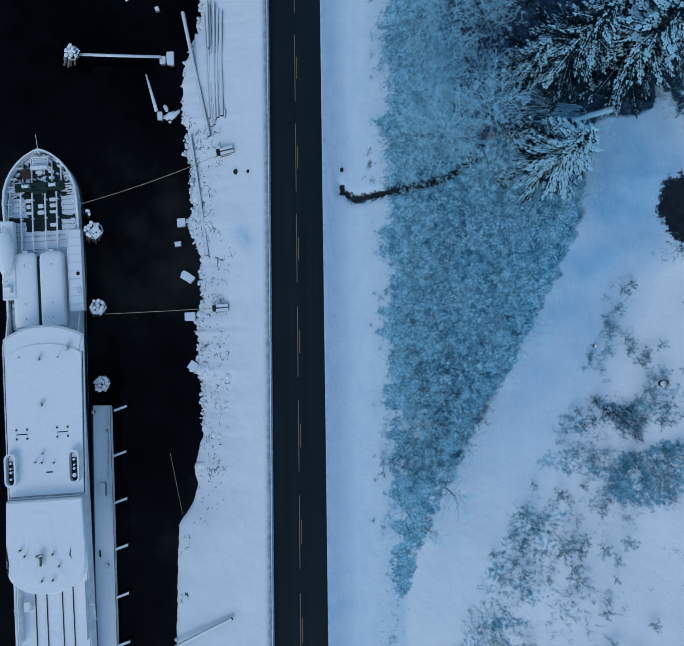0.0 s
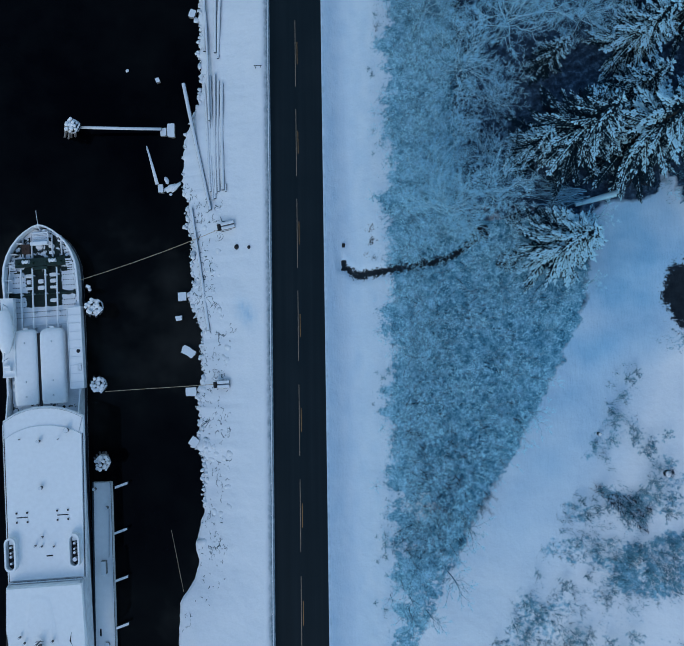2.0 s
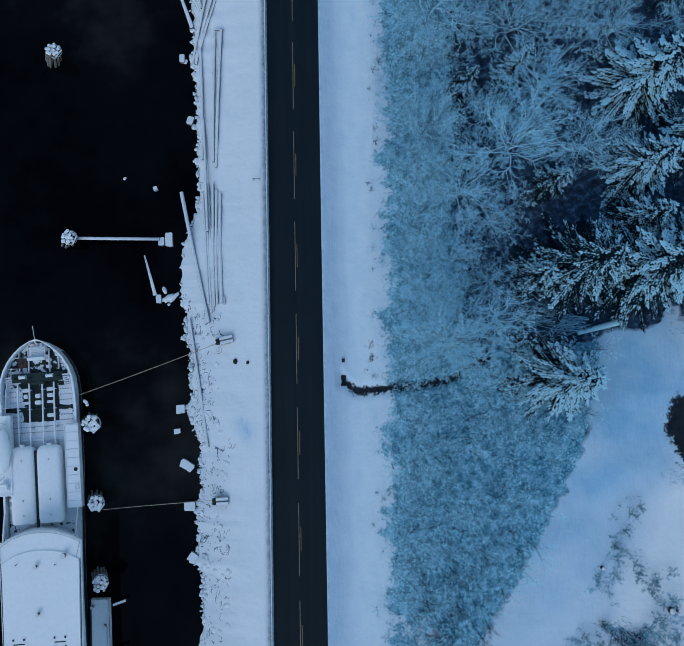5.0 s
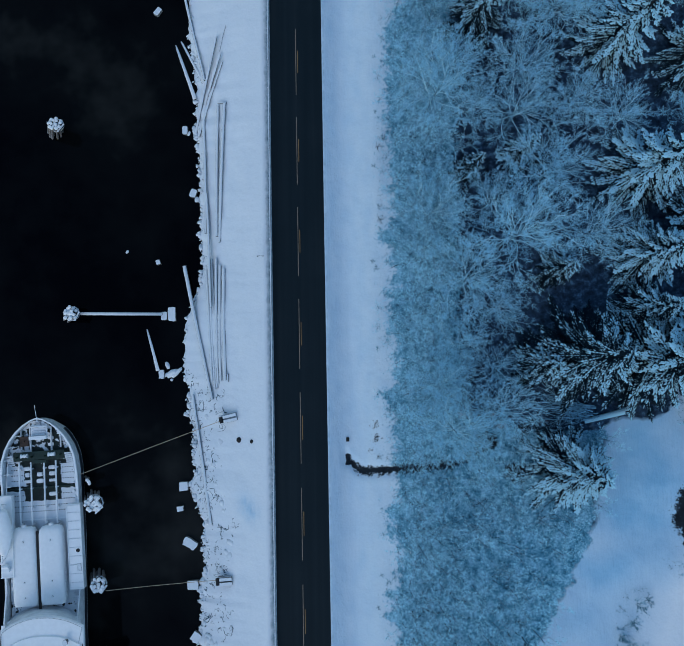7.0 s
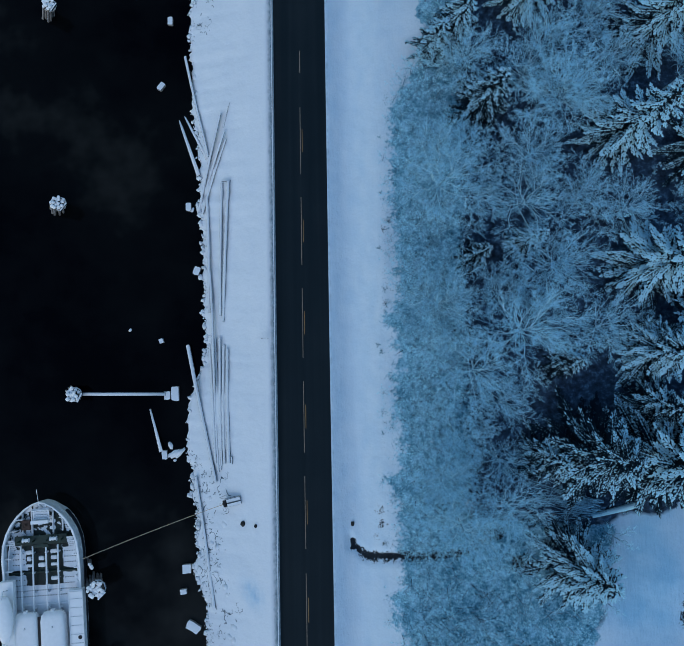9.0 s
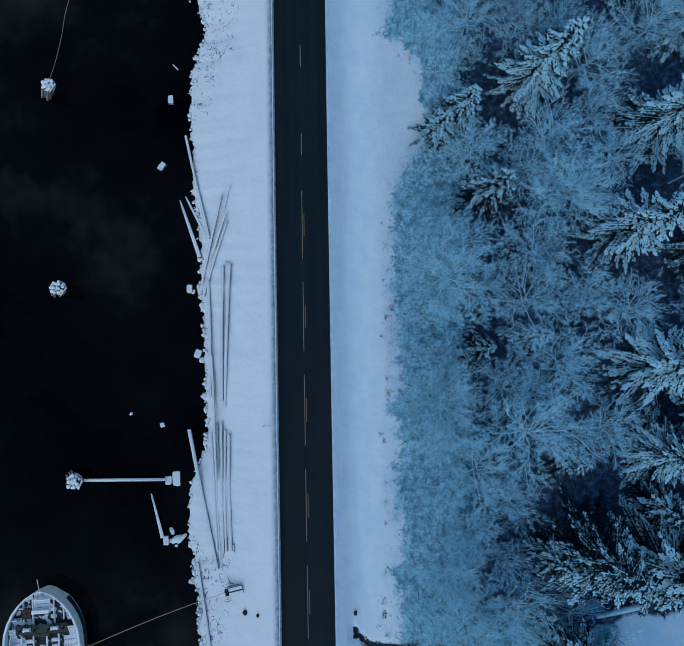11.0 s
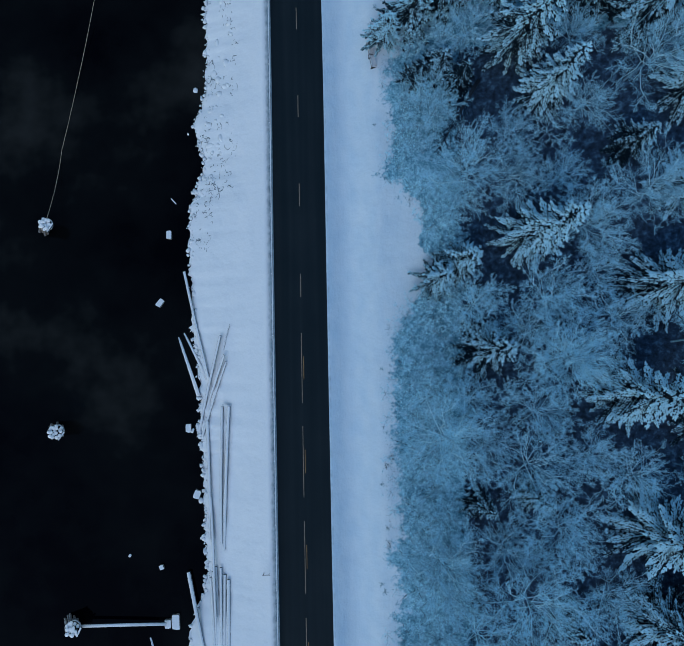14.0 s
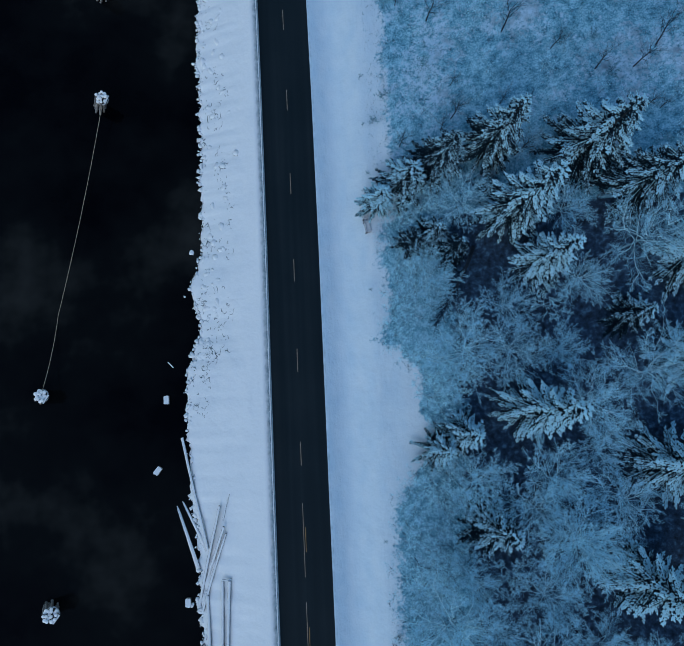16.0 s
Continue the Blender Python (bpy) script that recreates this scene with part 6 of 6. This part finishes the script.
shore_winch(-16.0, 4.3, 4, 1.9)


def rope(a, b, sag, label, r=0.035):
    pts = []
    for i in range(17):
        t = i / 16
        pts.append(tuple(a[k] + (b[k] - a[k]) * t - (sag * 4 * t * (1 - t) if k == 2 else 0) - a[k] for k in range(3)))
    solo("mooring_rope", Shape().tube(pts, r, 6), M_ROPE, label, "rope", "mooring ropes", at=a)


rope((-34.5, 18.1, -0.9), (-16.7, 24.6, ground_z(-16.7, 24.6) + 0.4), 0.9, "taut pale mooring rope from the ship to the bank")
rope((-31.0, 3.55, -0.7), (-17.0, 4.3, ground_z(-17, 4.3) + 0.4), 0.25, "taut pale mooring rope from a dolphin to the bank")
rope((-40.1, 91.6, -0.7), (-39.3, 102.2, WATER + 0.06), 0.5, "pale rope running down from a dolphin to the water")
rope((-39.3, 102.2, WATER + 0.06), (-32.6, 131.9, -1.2), 0.6, "long pale rope rising from the water to a dolphin")
rope((-23.1, -14.8, WATER + 0.02), (-21.4, -22.7, WATER + 0.12), 0.0, "thin rope lying on the water by the bank", 0.025)
solo("floating_stick", Shape().box((0, 0, 0), (0.14, 1.1, 0.1)), M_LOG, "thin snowy stick floating in the water", "stick", at=(-23.9, 94.8, WATER + 0.03), rz=42)

# ---- by the road ----
mark = thing("marker_board", "low dark marker board on two posts beside the guard rail", "marker", at=(-11.1, 45.85, ground_z(-11.1, 45.85)))
for dx in (-0.38, 0.3):
    part("post", Shape().tube([(dx, 0, -0.2), (dx, 0, 0.8)], 0.04, 6), M_BARK, mark)
part("board", Shape().box((0, 0, 0.72), (1.0, 0.05, 0.18)), M_BARK, mark)
culv = thing("culvert_head", "dark culvert mouth in the roadside ditch", "culvert", at=(-0.12, 22.2, ground_z(-0.12, 22.2)))
part("pipe_mouth", Shape().tube([(0, -0.25, 0.05), (0, 0.25, 0.05)], 0.2, 10), M_DARKROCK, culv)
for x, y, rz in ((3.15, 113.3, 12), (3.45, 111.5, 12)):
    ob = thing("wooden_bench", "plank picnic bench with snow on its seat beside the wood", "bench", "benches by the wood", at=(x, y, ground_z(x, y)), rz=rz)
    part("seat", Shape().box((0.12, 0, 0.45), (0.5, 1.6, 0.07)), M_GREYWOOD, ob, bevel=0.01)
    part("backrest", Shape().box((-0.3, 0, 0.7), (0.07, 1.6, 0.45)), M_GREYWOOD, ob, bevel=0.01)
    for dy in (-0.7, 0.7):
        part("leg", Shape().box((-0.05, dy, 0.2), (0.7, 0.09, 0.5)), M_BARK, ob)
        part("arm", Shape().box((0.05, dy, 0.65), (0.7, 0.08, 0.06)), M_GREYWOOD, ob)

# a dead tree leaning out of the spruces
dead = thing("dead_tree", "dead bare tree leaning down out of the spruces", "tree")
root = Vector((16.6, 107.6, ground_z(16.6, 107.6)))
bend, tip = root + Vector((-2.2, -4.0, 7.2)), Vector((10.8, 97.6, 8.0))


def along(t):
    return root * (1 - t) ** 2 + bend * (2 * t * (1 - t)) + tip * t * t


part("trunk", Shape().tube([tuple(along(i / 6)) for i in range(7)], [0.26, 0.24, 0.22, 0.19, 0.15, 0.10, 0.05], 8), M_DEADWOOD, dead)
rd = np.random.default_rng(5)
P0, P1, W, F = [], [], [], []
for i in range(150):
    t = rd.uniform(0.38, 1.0)
    a = np.array(along(t))
    d = unit(np.array(tip - bend)) * 0.9 + rd.normal(0, 0.45, 3)
    e = a + unit(d) * rd.uniform(1.0, 2.9) * (1.4 - 0.6 * t)
    P0.append(a), P1.append(e), W.append(0.04), F.append((0.0, 0.3))
    for k in range(4):
        m_ = a + (e - a) * rd.uniform(0.3, 0.95)
        P0.append(m_), P1.append(m_ + unit(d + rd.normal(0, 0.6, 3)) * rd.uniform(0.3, 0.7)), W.append(0.022), F.append((0.0, 0.35))
part("branch_crown", spikes_mesh("branch_crown", np.array(P0), np.array(P1), np.array(W), np.array(F), M_DARKTWIG), None, dead, "bare dark branches")

# heaps of cut brush
def brush_heap(x, y, r, n, seed):
    rd = np.random.default_rng(seed)
    P0, P1, W, F = [], [], [], []
    z = ground_z(x, y)
    for i in range(n):
        a = np.array([x + rd.normal(0, r), y + rd.normal(0, r * 0.8), z + abs(rd.normal(0, 0.3))])
        e = a + np.array([rd.normal(0, 0.38), rd.normal(0, 0.38), rd.uniform(0.0, 0.4)])
        P0.append(a), P1.append(e), W.append(rd.uniform(0.014, 0.035)), F.append((rd.uniform(-0.2, 0.4), rd.uniform(0.0, 0.7)))
    me = spikes_mesh("brush_heap", np.array(P0), np.array(P1), np.array(W), np.array(F), M_DARKTWIG)
    tagged(new("brush_heap", me), "heap of dark cut branches lying in the snow", "brush heap", kind="stuff")


# the largest heap: half-buried branches lying side by side, snow along their tops
rd = np.random.default_rng(71)
P0, P1, W, F = [], [], [], []
for i in range(620):
    u, v = rd.uniform(0, 1), rd.uniform(0, 1)
    x, y = 29.2 + 3.5 * u + 0.5 * v + rd.normal(0, 0.1), -8.0 - 3.6 * v * (0.3 + 0.7 * u) - 0.3 * u + rd.normal(0, 0.1)
    az = radians(rd.normal(-62, 34))
    a = np.array([x, y, ground_z(x, y) + rd.uniform(0.02, 0.35)])
    e = a + np.array([math.cos(az), math.sin(az), rd.uniform(-0.1, 0.25)]) * rd.uniform(0.35, 0.85)
    white = rd.uniform() < 0.5
    P0.append(a), P1.append(e), W.append(rd.uniform(0.025, 0.06)), F.append((1.0, 1.1) if white else (rd.uniform(-0.2, 0.2), rd.uniform(0.0, 0.4)))
me = spikes_mesh("brush_heap", np.array(P0), np.array(P1), np.array(W), np.array(F), M_DARKTWIG)
tagged(new("brush_heap", me), "heap of dark cut branches half buried in snow", "brush heap", kind="stuff")
for x, y, r, n, sd in ((35.9, -5.4, 0.25, 50, 2), (28.4, -7.6, 0.28, 60, 3), (33.4, -9.6, 0.2, 40, 6), (7.6, 19.2, 0.8, 70, 9), (11.2, 19.8, 0.8, 90, 10), (35.0, 27.2, 0.6, 190, 4), (26.0, 25.6, 1.3, 260, 5)):
    brush_heap(x, y, r, n, sd)

# a fallen tree: thick trunk beside the track, bare branches spread downhill under the spruces
fallen = thing("fallen_tree", "fallen tree with a thick snowy trunk and bare frosted branches", "fallen tree", at=(26.7, 25.0, ground_z(26.7, 25.0) + 0.2))
part("trunk", Shape().tube([(0, 0, 0.3), (2.4, 0.6, 0.45), (4.9, 1.25, 0.6)], [0.26, 0.33, 0.40], 10), M_LIMB, fallen)
rd = np.random.default_rng(61)
P0, P1, W, F = [], [], [], []
for i in range(34):
    az, ln = radians(rd.normal(176, 13)), rd.uniform(3.0, 9.0)
    a = np.array([rd.uniform(-0.3, 1.6), rd.uniform(0.2, 1.8), rd.uniform(0.2, 0.7)])
    for seg in range(3):
        az += rd.normal(0, 0.12)
        e = a + np.array([math.cos(az), math.sin(az), 0]) * ln / 3
        e[2] = ground_z(e[0] + 26.7, e[1] + 25.0) - ground_z(26.7, 25.0) + rd.uniform(0.2, 0.7)
        P0.append(a), P1.append(e + (e - a) * 0.06), W.append(0.075 - 0.018 * seg), F.append((rd.uniform(0.2, 0.7), rd.uniform(0.4, 0.9)))
        for k in range(3):
            q = a + (e - a) * rd.uniform(0.2, 0.9)
            b2 = az + rd.choice([-1, 1]) * rd.uniform(0.3, 0.9)
            P0.append(q), P1.append(q + np.array([math.cos(b2), math.sin(b2), rd.uniform(0, 0.3)]) * rd.uniform(0.5, 1.4)), W.append(0.03), F.append((0.3, 0.7))
        a = e
tagged(part("branchwork", spikes_mesh("branchwork", np.array(P0), np.array(P1), np.array(W), np.array(F), M_FROST), None, fallen, "bare frosted branches spread over dark ground"), kind="stuff")


# old pallets left by the track, and cut stumps in the clearing
def pallet(x, y, rz, tilt):
    ob = thing("wooden_pallet", "dark weathered wooden pallet lying among cut brush", "pallet", "pallets by the track")
    ob.matrix_basis = pose(x, y, ground_z(x, y) + 0.3, tilt, 0, rz)
    for dy in (-0.55, -0.18, 0.18, 0.55):
        part("slat", Shape().box((0, dy, 0.1), (1.5, 0.14, 0.03)), M_DEADWOOD, ob)
    for dx in (-0.68, 0.68):
        part("runner", Shape().box((dx, 0, 0.03), (0.12, 1.25, 0.1)), M_DEADWOOD, ob)


pallet(34.6, 27.6, 78, 8)
pallet(32.4, 27.7, 62, -6)


def stump(x, y, r):
    ob = thing("tree_stump", "cut tree stump with a round cap of snow", "stump", "stumps in the clearing", at=(x, y, ground_z(x, y)))
    part("wood", Shape().tube([(0, 0, -0.2), (0, 0, 0.12), (0, 0, 0.42)], [r * 1.2, r * 1.02, r], 12), M_LOG, ob)
    part("snow_cap", Shape().tube([(0, 0, 0.40), (0.03, 0, 0.52), (0.03, 0, 0.60)], [r * 0.98, r * 0.9, r * 0.5], 12), M_CAP, ob, smooth=True)


stump(28.6, -1.3, 0.18)
stump(35.6, -5.6, 0.34)
